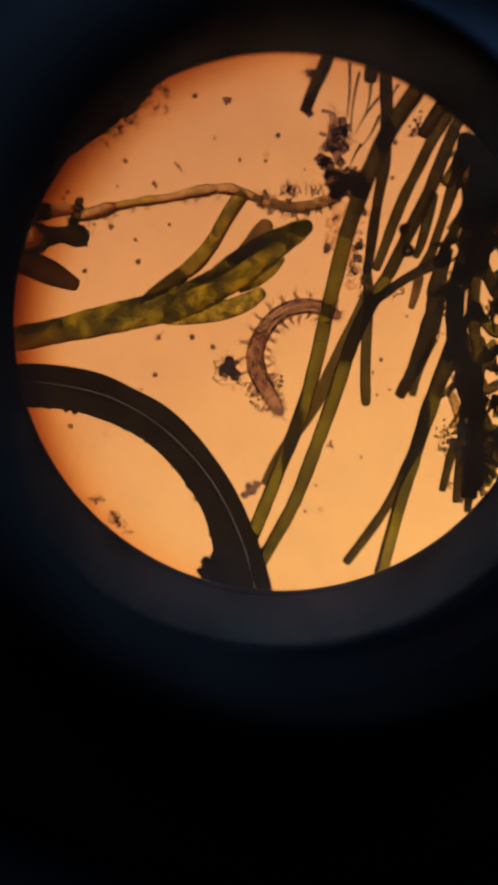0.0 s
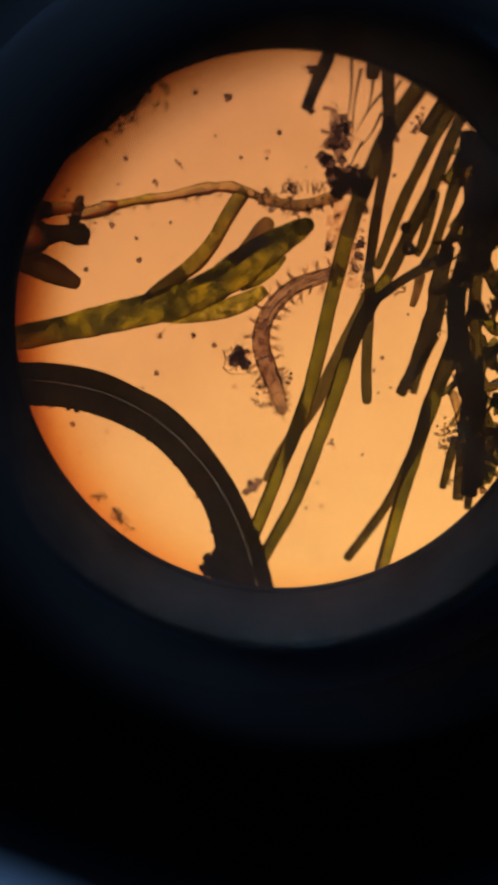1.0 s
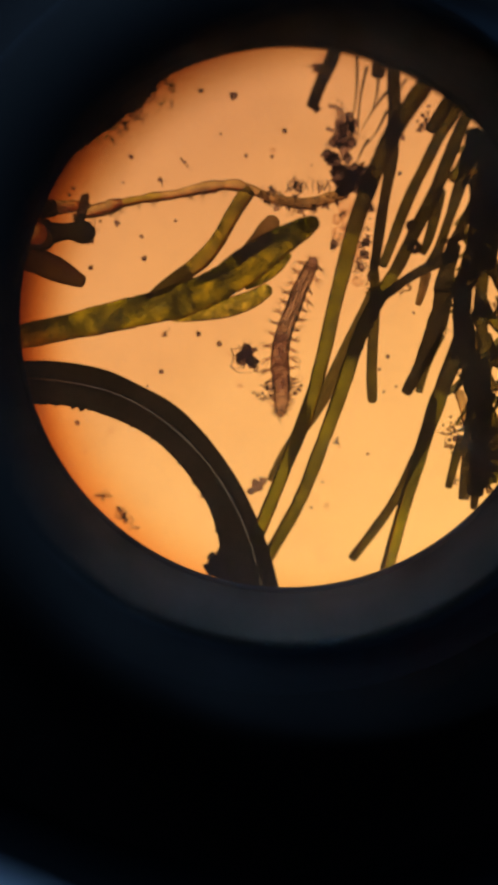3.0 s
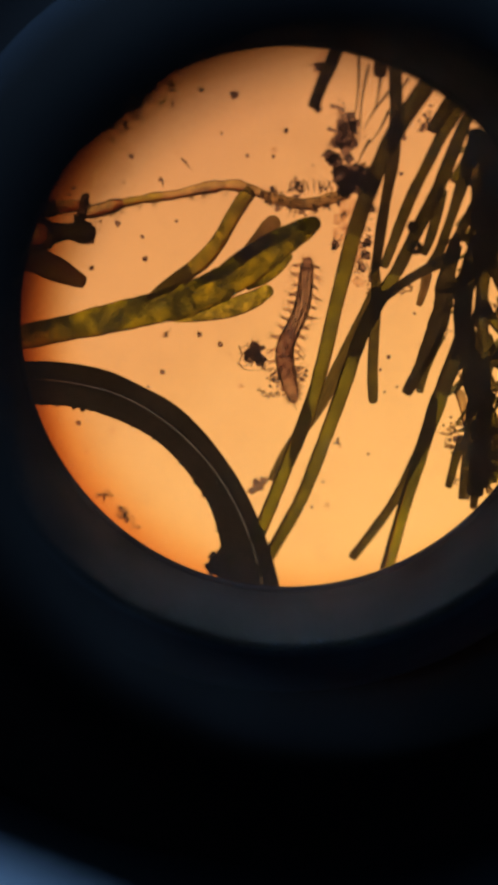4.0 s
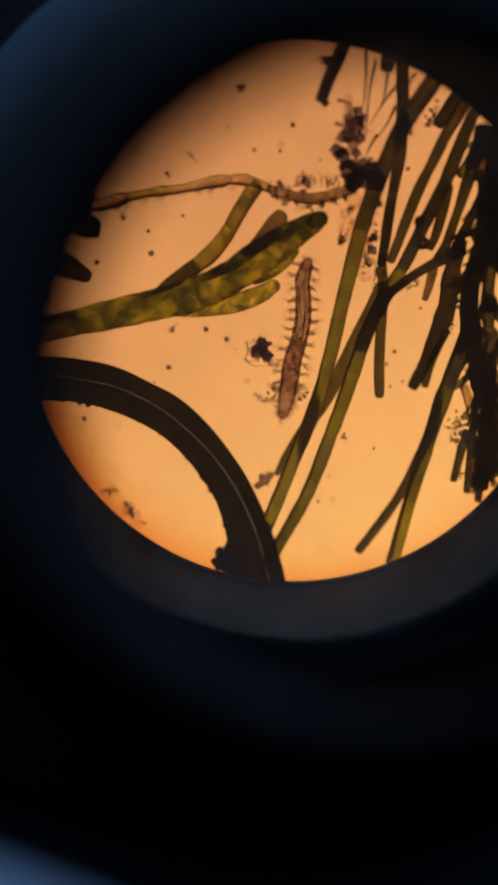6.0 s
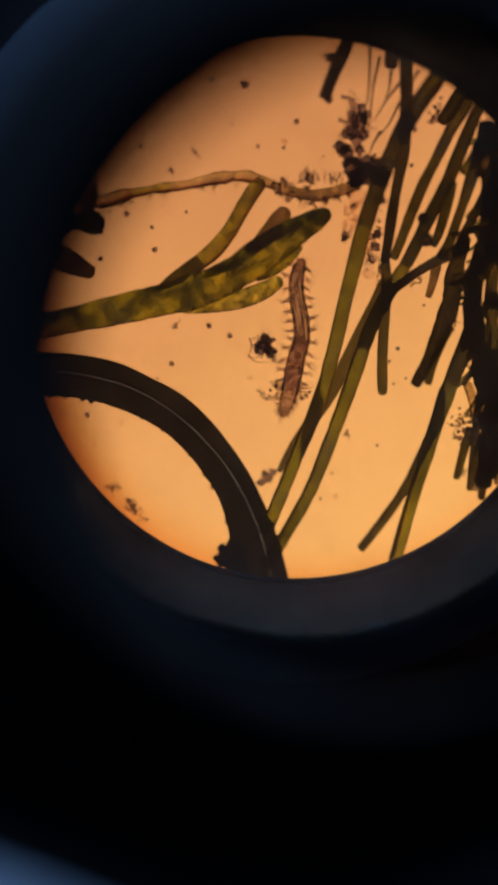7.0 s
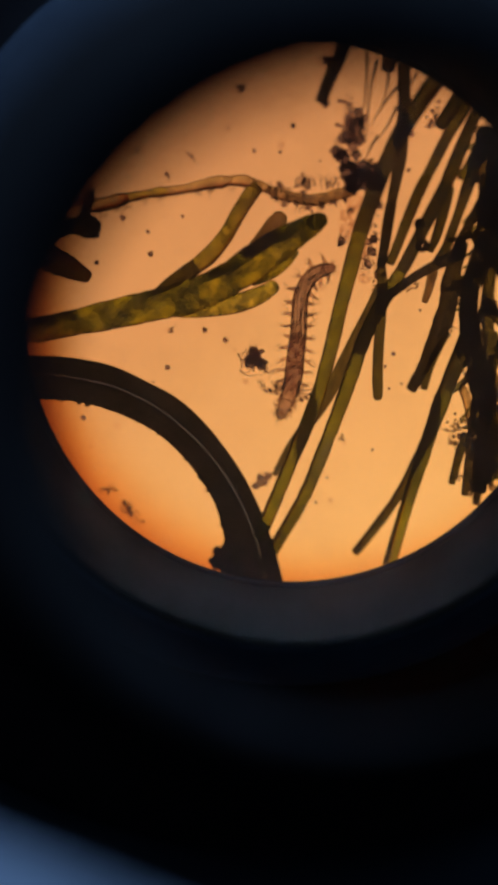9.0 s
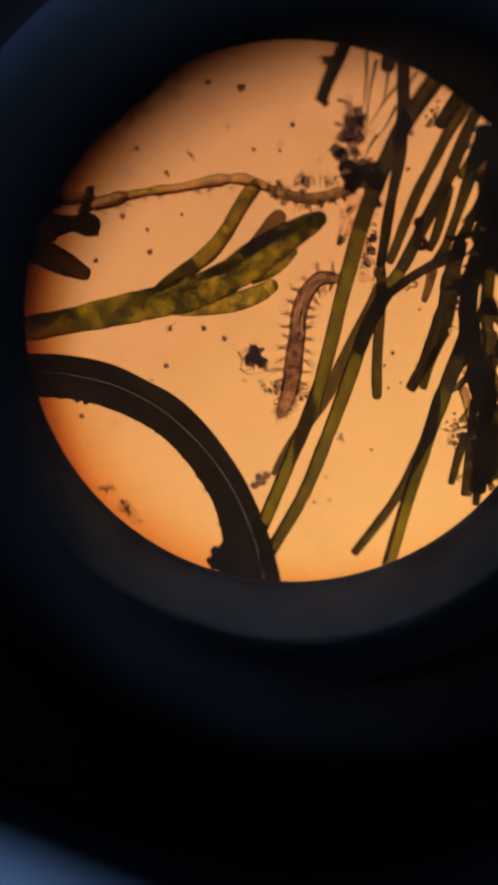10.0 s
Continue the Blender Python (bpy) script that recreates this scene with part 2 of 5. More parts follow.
# the bubble edge's dark refraction is put into this tint
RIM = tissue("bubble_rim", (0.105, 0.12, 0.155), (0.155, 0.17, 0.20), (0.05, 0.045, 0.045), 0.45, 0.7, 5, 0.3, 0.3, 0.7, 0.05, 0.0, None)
# tint of the line that imitates a refracted glint in the bubble edge
GLINT = tissue("bubble_glint", (0.27, 0.34, 0.56), (0.45, 0.55, 0.76), (0.2, 0.2, 0.2), 0.15, 0.6, 6, 0.3, bend=None)
WORM = tissue("worm_skin", (0.64, 0.58, 0.58), (0.90, 0.86, 0.85), (0.56, 0.42, 0.34), 0.06, 4.0, 16, 0.6, 0.38, 0.62, 0.0, bend=None, spots=(9.0, 0.35, 0.5, (1, 0.97, 0.95)))
WORM_MID = tissue("worm_gut_skin", (0.54, 0.465, 0.475), (0.65, 0.565, 0.57), (0.40, 0.29, 0.25), 0.07, 4.5, 15, 0.55, 0.36, 0.64, 0.0, bend=None, spots=(8.0, 0.3, 0.3, (1, 0.95, 0.92)))
WORM_TAIL = tissue("worm_tail_skin", (0.58, 0.51, 0.51), (0.80, 0.73, 0.71), (0.56, 0.40, 0.34), 0.06, 4.0, 16, 0.6, 0.40, 0.60, 0.0, bend=None, spots=(8.0, 0.4, 0.6, (1, 0.96, 0.93)))
STRIPE = tissue("worm_stripe", (0.30, 0.24, 0.23), (0.52, 0.43, 0.41), (0.22, 0.14, 0.11), 0.10, 3.0, 14, 0.4, bend=None)
WALLS = tissue("worm_side", (0.46, 0.39, 0.39), (0.66, 0.58, 0.56), (0.3, 0.2, 0.16), 0.12, 3.0, 14, 0.5, bend=None)
FOOT = tissue("worm_foot", (0.62, 0.55, 0.54), (0.86, 0.80, 0.77), (0.44, 0.32, 0.26), 0.08, 5.0, 14, 0.5, bend=1.10, haze=0.1)
FAINT_GUT = tissue("gut_contents", (0.82, 0.75, 0.74), (0.93, 0.87, 0.85), (0.4, 0.26, 0.2), 0.05, 4.0, 12, 0.5, 0.3, 0.7, 0.05, 0.0, None)
HAIR = tissue("dark_hair", (0.06, 0.05, 0.05), (0.14, 0.11, 0.10), (0.1, 0.07, 0.05), 0.2, 3.0, 14, 0.4, bend=None)
BRISTLE = tissue("worm_bristle", (0.56, 0.49, 0.46), (0.80, 0.72, 0.68), (0.30, 0.20, 0.14), 0.10, 3.0, 14, 0.4, bend=None)


# ---- mesh helpers ----
def mesh_of(name, verts, faces, material, smooth=True):
    me = bpy.data.meshes.new(name)
    me.from_pydata([tuple(v) for v in verts], [], faces)
    me.materials.append(material)
    if smooth:
        me.shade_smooth()
    me.update()
    return me


def thing(name, origin, label, category, group="", kind=""):
    ob = new(name)
    ob.empty_display_size = 0.0005
    ob.location = [v * MM for v in origin]
    return tagged(ob, label, category, group, kind)


def part(name, shape, material, parent, label="", origin=None, smooth=True):
    """One mesh under its thing; the shape is given in millimetres of the place."""
    verts, faces = shape
    o = np.array(parent.location) if origin is None else np.array(origin) * MM
    ob = new(name, mesh_of(name, np.array(verts) * MM - o, faces, material, smooth))
    ob.parent = parent
    if label:
        ob["label"] = label
    return ob


def solo(name, shape, material, origin, label, category, group="", kind="", smooth=True):
    verts, faces = shape
    ob = new(name, mesh_of(name, (np.array(verts) - np.array(origin)) * MM, faces, material, smooth))
    ob.location = [v * MM for v in origin]
    return tagged(ob, label, category, group, kind)


def join(shapes):
    verts, faces = [], []
    for v, f in shapes:
        base = len(verts)
        verts.extend(tuple(p) for p in v)
        faces.extend(tuple(i + base for i in q) for q in f)
    return verts, faces


def spline(points, step=0.16):
    """A smooth line through the points (any number of values each), evenly stepped."""
    p = np.array(points, float)
    ext = np.vstack([2 * p[0] - p[1], p, 2 * p[-1] - p[-2]])
    out = []
    for i in range(1, len(ext) - 2):
        a, b, c, d = ext[i - 1:i + 3]
        n = max(2, int(np.linalg.norm((c - b)[:2]) / step))
        for u in np.arange(n) / n:
            out.append(0.5 * (2 * b + (c - a) * u + (2 * a - 5 * b + 4 * c - d) * u * u + (3 * b - a - 3 * c + d) * u ** 3))
    out.append(p[-1])
    return np.array(out)


def tube(line, flat=0.8, seg=12, ends=(0.5, 0.5), wobble=0.03, seed=0.0, shut=(True, True)):
    """A closed tube along a line of x, y, z, width rows; ends: how far each end is rounded off (0 blunt, 1 a half ball)."""
    rows = [r for r in line]
    tan = np.gradient(np.array(line)[:, :3], axis=0)
    tan /= np.maximum(np.linalg.norm(tan, axis=1), 1e-9)[:, None]
    rings = []

    def cap(i, sign, k):
        x = line[i]
        for a in ((75, 50, 25) if sign < 0 else (25, 50, 75)):
            rings.append((x[:3] + sign * tan[i] * x[3] / 2 * k * math.sin(radians(a)), tan[i], x[3] / 2 * math.cos(radians(a)) ** (0.5 + 0.5 * k)))
    if shut[0]:
        cap(0, -1, ends[0])
    for i, r in enumerate(rows):
        w = 1 + wobble * 2 * noise.noise((r[0] * 1.1 + seed, r[1] * 1.1, seed * 3.1)) + wobble * noise.noise((r[0] * 5 + seed, r[1] * 5, 4.0))
        rings.append((r[:3], tan[i], r[3] / 2 * w))
    if shut[1]:
        cap(len(rows) - 1, 1, ends[1])
    verts, faces = [], []
    for c, t, rad in rings:
        side = np.array((-t[1], t[0], 0.0))
        side /= max(np.linalg.norm(side), 1e-9)
        up = np.cross(t, side) * -1
        if up[2] < 0:
            up = -up
        for k in range(seg):
            a = 2 * math.pi * k / seg
            verts.append(c + side * rad * math.cos(a) + up * rad * flat * math.sin(a))
    for i in range(len(rings) - 1):
        for k in range(seg):
            k2 = (k + 1) % seg
            faces.append((i * seg + k, i * seg + k2, (i + 1) * seg + k2, (i + 1) * seg + k))
    if shut[0]:
        faces.append(tuple(range(seg))[::-1])
    if shut[1]:
        faces.append(tuple((len(rings) - 1) * seg + k for k in range(seg)))
    return verts, faces


def lathe(profile, seg=96, close=True):
    """A ring turned round the z axis from (r, z) rows."""
    verts, faces = [], []
    n = len(profile)
    for k in range(seg):
        a = 2 * math.pi * k / seg
        for r, z in profile:
            verts.append((r * math.cos(a), r * math.sin(a), z))
    for k in range(seg):
        k2 = (k + 1) % seg
        for i in range(n if close else n - 1):
            j = (i + 1) % n
            faces.append((k * n + i, k2 * n + i, k2 * n + j, k * n + j))
    return verts, faces


def box(x0, y0, z0, x1, y1, z1):
    v = [(x, y, z) for x in (x0, x1) for y in (y0, y1) for z in (z0, z1)]
    return v, [(0, 1, 3, 2), (4, 6, 7, 5), (0, 4, 5, 1), (2, 3, 7, 6), (0, 2, 6, 4), (1, 5, 7, 3)]


def ball(c, r, rough=0.0, seed=0.0, sub=1, squash=1.0, fine=1.7):
    bm = bmesh.new()
    bmesh.ops.create_icosphere(bm, subdivisions=sub, radius=1.0)
    verts = []
    for v in bm.verts:
        k = 1 + rough * noise.noise(v.co * fine + Vector((seed, seed * 2.3, seed * 0.7)))
        verts.append((c[0] + v.co.x * r * k, c[1] + v.co.y * r * k, c[2] + v.co.z * r * k * squash))
    faces = [tuple(v.index for v in f.verts) for f in bm.faces]
    bm.free()
    return verts, faces


def hair(a, b, w, bend=0.0, seg=5):
    a, b = np.array(a, float), np.array(b, float)
    d = b - a
    side = np.array((-d[1], d[0], 0)) * bend
    line = [np.append(a + d * u + side * math.sin(math.pi * u), w * (1 - 0.75 * u)) for u in np.linspace(0, 1, 6)]
    return tube(np.array(line), 1.0, seg, (0.2, 0.2), 0.0)


GRAINS = {}


def grain_mesh(material, k):
    """One of six uneven unit grains in a material, shared by all grains alike."""
    key = (material.name, k)
    if key not in GRAINS:
        v, f = ball((0, 0, 0), 1.0, 0.6, 7.0 + k * 5.3, 2, 0.7)
        GRAINS[key] = mesh_of("grain", np.array(v) * MM, f, material)
    return GRAINS[key]


def clump(ob, c, size, n, rng, material, lump=0.3, flat=0.45, stretch=1.0, turn=0.0, hairs=0):
    """Loose matter under a thing: many small uneven grains heaped round a place, with a few threads."""
    for i in range(int(n * 2.1)):
        u, v = rng.gauss(0, 0.34) * stretch, rng.gauss(0, 0.34) / stretch
        x = c[0] + size * (u * math.cos(turn) - v * math.sin(turn))
        y = c[1] + size * (u * math.sin(turn) + v * math.cos(turn))
        r = size * lump * rng.uniform(0.2, 0.72) * (1.4 if i == 0 else 1)
        g = new("grain", grain_mesh(material, rng.randrange(6)))
        g.parent = ob
        g.matrix_local = Matrix.Translation(Vector((x, y, c[2] + rng.uniform(-0.3, 0.3) * size * flat)) * MM) @ pose(0, 0, 0, rng.uniform(0, 60), rng.uniform(0, 60), rng.uniform(0, 360)) @ Matrix.Diagonal((r, r * rng.uniform(0.5, 1), r, 1))
    for i in range(hairs):
        a = rng.uniform(0, 2 * math.pi)
        l = size * rng.uniform(0.7, 1.5)
        part("thread", hair(c, (c[0] + l * math.cos(a), c[1] + l * math.sin(a), c[2]), size * 0.08, rng.uniform(-0.3, 0.3)), material, ob, origin=(0, 0, 0))


# ---- room and microscope ----
T = -260.0     # table top
STAGE = 64.2   # radius of the stage


def room():
    x, y, z0, z1, w = 2000, 2000, -1010, 2700, 100
    solo("floor", box(-x, -y, z0 - w, x, y, z0), WALL, (0, 0, z0 - w), "dark bare floor of the dim room", "floor", kind="structure", smooth=False)
    solo("ceiling", box(-x, -y, z1, x, y, z1 + w), WALL, (0, 0, z1), "plain dim ceiling", "ceiling", kind="structure", smooth=False)
    solo("wall_south", box(-x, -y - w, z0, x, -y, z1), WALL, (0, -y, z0), "plain dim wall", "wall", kind="structure", smooth=False)
    solo("wall_east", box(x, -y, z0, x + w, y, z1), WALL, (x, 0, z0), "plain dim wall", "wall", kind="structure", smooth=False)
    solo("wall_west", box(-x - w, -y, z0, -x, y, z1), WALL, (-x, 0, z0), "plain dim wall", "wall", kind="structure", smooth=False)
    hx0, hx1, hz0, hz1 = -720, 480, 120, 1120
    north = join([box(-x, y, z0, hx0, y + w, z1), box(hx1, y, z0, x, y + w, z1),
                  box(hx0, y, z0, hx1, y + w, hz0), box(hx0, y, hz1, hx1, y + w, z1)])
    solo("wall_north", north, WALL, (0, y, z0), "plain dim wall with a window opening", "wall", kind="structure", smooth=False)
    table = thing("table", (0, 0, z0), "dark matte work table under the microscope", "table")
    part("tabletop", box(-700, -500, T - 30, 700, 500, T), TABLE, table, smooth=False)
    for sx in (-660, 620):
        for sy in (-460, 420):
            part("leg", box(sx, sy, z0, sx + 40, sy + 40, T - 30), TABLE, table, smooth=False)

    sheet = solo("paper_sheet", box(-105, -148.5, 0, 105, 148.5, 0.4), PAPER, (0, 0, 0), "pale blue sheet of paper lying on the dark table", "paper", smooth=False)
    sheet.matrix_world = pose(-169 * MM, -311 * MM, T * MM, 0, 0, -24)


def rim_ring(hole_at, inner, edge_at, outer, z0, z1, seg=144):
    """A flat ring of uneven width: its hole and its outer edge have middles of their own."""
    verts, faces = [], []
    for k in range(seg):
        c, d = math.cos(2 * math.pi * k / seg), math.sin(2 * math.pi * k / seg)
        hole = (hole_at[0] + inner * c, hole_at[1] + inner * d)
        edge = (edge_at[0] + outer * c, edge_at[1] + outer * d)
        verts += [(*hole, z0), (*hole, z1), (*edge, z1), (*edge, z0)]
    for k in range(seg):
        p, q = 4 * k, 4 * ((k + 1) % seg)
        faces += [(p + i, q + i, q + (i + 1) % 4, p + (i + 1) % 4) for i in range(4)]
    return verts, faces


def microscope():
    m = thing("microscope", (0, 0, T), "black microscope eyepiece with a rubber eyecup over a lit slide", "microscope")
    part("base", lathe([(0.1, T), (46, T), (50, T + 4), (50, T + 18), (44, T + 24), (0.1, T + 24)], 64, False), BLACK, m)
    part("column", lathe([(20, T + 24), (22, T + 40), (22, -60), (34, -52), (34, -48), (20, -50), (17, T + 24)], 64), BLACK, m)
    part("lamp_housing", lathe([(34, -48), (34, -22), (22.3, -20), (20.7, -20.5), (31, -24), (31, -46), (28, -48)], 96), BLACK, m)
    part("stage", lathe([(22.5, -18), (35, -20.5), (STAGE, -59.2), (STAGE + 0.6, -60), (STAGE, -61), (34.6, -40), (34.2, -21.6), (22.5, -19)], 144), BLACK, m, "broad black skirt of the stage")
    part("barrel", lathe([(12.56, 0.1), (12.56, -1.0), (20.6, -1.2), (20.6, -20), (22.4, -20), (22.4, -4), (22.9, -3.2), (23.5, -2.5), (23.3, -1.9), (22.4, -1.5), (18.8, -0.8), (14.6, -0.3), (14.2, 0.1)], 144), BLACK, m)
    part("stage_ring", lathe([(12.2, -2.6), (20.55, -2.6), (20.55, -2.2), (12.2, -2.2)], 96), BLACK, m)
    part("field_stop", lathe([(9.765, 0.9), (9.78, 0.95), (9.9, 1.0), (10.1, 0.95), (10.1, 0.1), (12.55, 0.1), (12.55, -0.1), (10.05, -0.06), (9.95, 0.6)], 192), BLACK, m, "thin black ring bounding the lit field")
    part("baffle", lathe([(10.14, 0.14), (10.14, 0.98), (9.95, 1.04), (10.2, 2.4), (10.62, 4.75), (10.76, 4.85), (10.9, 0.5), (10.9, 0.14)], 144), BAFFLE, m, "dark grey funnel round the field")
    part("eyecup", lathe([(10.82, 4.0), (10.82, 4.7), (10.9, 4.78), (11.1, 4.6), (12.0, 3.6), (13.2, 1.9), (14.3, 0.2), (14.3, 0.12), (10.95, 0.12)], 144), RUBBER, m, "matte black rubber eyecup")
    eye = part("eye_lens", lathe([(0.02, 4.9), (6.0, 4.8), (10.6, 4.62), (10.6, 4.5), (0.02, 4.5)], 96, False), EYE_GLASS, m, "clear round eyepiece lens")
    eye.visible_shadow = False
    # glass body and black ring are added to vignette the field's upper left
    front = part("ring_carrier", lathe([(0.02, 4.95), (10.55, 4.7), (10.75, 5.0), (8.75, 18.1), (8.5, 18.4), (0.02, 18.43)], 96, False), CLEAR_GLASS, m, "clear unseen glass body added to carry the vignette ring")
    front.visible_shadow = False
    part("blackened_rim", rim_ring((0.78, -0.52), 6.38, (-0.42, 0.42), 7.95, 18.44, 18.56), VIGNETTE, m, "off-centre black ring added over the lens to vignette the field")
    part("lamp_diffuser", lathe([(0.02, -44.0), (30.6, -44.0), (30.6, -45.5), (0.02, -45.5)], 96, False), LAMP, m, "glowing amber frosted lamp disc")


room()
microscope()
slide = solo("glass_slide", box(-12.6, -12.6, -2.2, 12.6, 12.6, -1.2), GLASS, (0, 0, -2.2), "clear wet glass slide lit from below", "glass slide", smooth=False)
slide.visible_shadow = False


# ---- algae ----
def filament(label, points, material, cells=4, flat=0.8, name="algae_filament", ends=(0.5, 0.5), category="alga", group="green filaments", wobble=0.045, pinch=0.06):
    """A thread of cells end to end: each cell is a part with its own cross walls."""
    line = spline(points)
    seed = float(abs(points[0][0] * 3.7 + points[0][1]))
    ob = thing(name, (points[0][0], points[0][1], points[0][2]), label, category, group)
    cuts = np.linspace(0, len(line) - 1, cells + 1)
    cuts[1:-1] += [noise.noise((seed, i * 1.7, 0)) * 0.25 * len(line) / cells for i in range(1, cells)]
    cuts = cuts.round().astype(int)
    for i in range(cells):
        a, b = cuts[i], cuts[i + 1] + 1
        if b - a < 2:
            continue
        row = line[a:b].copy()
        n = len(row)
        u = np.minimum(np.arange(n), np.arange(n)[::-1]) * 0.16
        row[:, 3] *= 1 - pinch * np.exp(-u / 0.12)
        stuff = material[i % len(material)] if isinstance(material, tuple) else material
        part("cell", tube(row, flat, 14, (ends[0] if i == 0 else 0.02, ends[1] if i == cells - 1 else 0.02), wobble, seed, (i == 0, i == cells - 1)), stuff, ob)
    return ob


def algae():
    olive = "long olive green filament of cells end to end"
    dark = "dark olive filament crossing the bundle"
    # the two long strands and their neighbours
    filament(olive, [(5.06, 8.97, -0.28, 0.64), (4.92, 8.67, -0.28, 0.67), (4.21, 7.66, -0.28, 0.67), (3.56, 6.5, -0.28, 0.64), (2.91, 4.91, -0.28, 0.62), (2.42, 3.42, -0.28, 0.6), (2.1, 2.1, -0.28, 0.58), (1.77, 0.74, -0.28, 0.56), (1.36, -1.17, -0.28, 0.56), (0.83, -3.11, -0.28, 0.56), (0.09, -5.02, -0.28, 0.54), (-0.88, -7.48, -0.28, 0.54), (-1.21, -8.26, -0.28, 0.54)], (OLIVE_DARK, OLIVE_DARK, OLIVE, OLIVE, OLIVE, LEAF), 6)
    filament(olive, [(6.68, 7.92, -0.55, 0.43), (6.42, 7.37, -0.55, 0.45), (6.16, 6.69, -0.55, 0.5), (5.88, 5.97, -0.55, 0.52), (5.52, 5.05, -0.55, 0.52), (5.11, 4.21, -0.55, 0.5), (4.7, 3.38, -0.55, 0.5), (4.21, 2.33, -0.55, 0.48), (3.75, 1.53, -0.55, 0.52), (3.29, 0.74, -0.55, 0.56), (2.71, -0.54, -0.55, 0.58), (2.12, -2.37, -0.55, 0.56), (1.44, -4.33, -0.55, 0.54), (0.54, -6.69, -0.55, 0.52), (-0.59, -8.77, -0.55, 0.5), (-1.1, -9.67, -0.55, 0.5)], (OLIVE_DARK, OLIVE_DARK, OLIVE, OLIVE, OLIVE, LEAF), 6)
    filament("dark upright olive filament", [(3.88, 9.58, -0.72, 0.5), (3.95, 8.06, -0.72, 0.48), (3.92, 7.03, -0.72, 0.5), (3.86, 6, -0.72, 0.48), (3.68, 4.96, -0.72, 0.41), (3.52, 3.92, -0.72, 0.41), (3.39, 2.87, -0.72, 0.39), (3.29, 2.19, -0.72, 0.37)], DUSK, 3)
    filament("short upright filament with a rounded tip", [(3.25, 2.43, -0.42, 0.34), (3.33, 1.16, -0.42, 0.41), (3.27, -0.32, -0.42, 0.41), (3.24, -1.61, -0.42, 0.41), (3.28, -2.73, -0.42, 0.39)], OLIVE_DARK, 2, ends=(0.3, 0.9))
    filament("thin brown thread lying deep in the water", [(3.39, 1.4, -1.12, 0.48), (3.06, 0.54, -1.12, 0.61), (2.59, -0.46, -1.12, 0.61), (1.77, -2.08, -1.12, 0.57), (1.1, -3.29, -1.12, 0.53), (0.38, -4.33, -1.12, 0.46), (-0.19, -5.26, -1.12, 0.4), (-0.61, -5.98, -1.12, 0.24)], STRAW, 2)
    filament(dark, [(6.35, 8.24, -0.62, 0.45), (6.01, 7.63, -0.62, 0.45), (5.62, 7.01, -0.62, 0.45), (5.13, 5.99, -0.62, 0.41), (4.62, 4.95, -0.62, 0.45), (4.21, 3.91, -0.62, 0.41), (3.91, 3.07, -0.62, 0.37), (3.62, 2.31, -0.62, 0.35)], OLIVE_DARK, 4)
    filament(dark, [(5.77, 5.07, -0.78, 0.37), (5.56, 4.13, -0.78, 0.39), (5.34, 3.29, -0.78, 0.37), (5.14, 2.77, -0.78, 0.28)], OLIVE_DARK, 1)
    filament("yellow green filament joint", [(6.65, 6.46, -0.35, 0.43), (6.45, 5.94, -0.35, 0.45), (6.11, 5.43, -0.35, 0.43)], OLIVE, 1)
    filament(dark, [(7.15, 6.89, -0.5, 0.52), (6.75, 6.17, -0.5, 0.52), (6.4, 5.18, -0.5, 0.48), (6.12, 4.25, -0.5, 0.37), (5.9, 3.58, -0.5, 0.35), (5.68, 2.89, -0.5, 0.37), (5.35, 2.35, -0.5, 0.37)], OLIVE_DARK, 2)
    filament(dark, [(7.47, 5.39, -0.8, 0.39), (6.94, 4.51, -0.8, 0.37), (6.62, 3.82, -0.8, 0.37), (6.29, 3.19, -0.8, 0.39), (6.04, 2.56, -0.8, 0.39)], DUSK, 2)
    filament(dark, [(6.28, 2.75, -0.5, 0.56), (5.71, 2.43, -0.5, 0.43), (5.08, 2.12, -0.5, 0.39), (4.34, 1.67, -0.5, 0.37), (3.39, 0.95, -0.5, 0.35)], DUSK, 2)
    filament("blunt dark filament end", [(6.38, 3.1, -1.05, 0.53), (6.14, 2.25, -1.05, 0.61), (6.01, 1.4, -1.05, 0.7), (5.92, 0.58, -1.05, 0.74), (5.63, -0.33, -1.05, 0.68), (5.24, -1.37, -1.05, 0.57), (4.79, -2.29, -1.05, 0.48), (4.65, -2.55, -1.05, 0.44)], DUSK, 3, ends=(0.2, 0.3), wobble=0.12)
    filament("olive filament end behind a darker one", [(6, -0.33, -1.15, 0.31), (5.62, -1.07, -1.15, 0.31), (5.33, -1.81, -1.15, 0.33), (5.17, -2.52, -1.15, 0.31)], OLIVE_DARK, 1, ends=(0.2, 0.3))
    filament("small brown side shoot", [(5.31, 2.03, -0.95, 0.39), (5.19, 1.39, -0.95, 0.33), (5.03, 0.86, -0.95, 0.26)], SMOKY, 1)
    filament("bright yellow green filament running to the rim", [(6.83, 0.21, -0.5, 0.65), (6.45, -0.97, -0.5, 0.65), (5.96, -2.3, -0.5, 0.65), (5.47, -3.82, -0.5, 0.6), (5.03, -5.36, -0.5, 0.56), (4.61, -6.86, -0.5, 0.54), (4.24, -8.31, -0.5, 0.54), (3.95, -9.5, -0.5, 0.54)], (OLIVE_DARK, OLIVE, OLIVE, LEAF), 4)
    filament("narrow dark filament with a blunt tip", [(5.68, -2.75, -0.78, 0.35), (5.4, -4.03, -0.78, 0.37), (4.85, -5.46, -0.78, 0.39), (4.26, -6.73, -0.78, 0.39), (3.48, -7.92, -0.78, 0.39), (2.63, -9.07, -0.78, 0.37)], OLIVE_DARK, 3, ends=(0.2, 0.4))
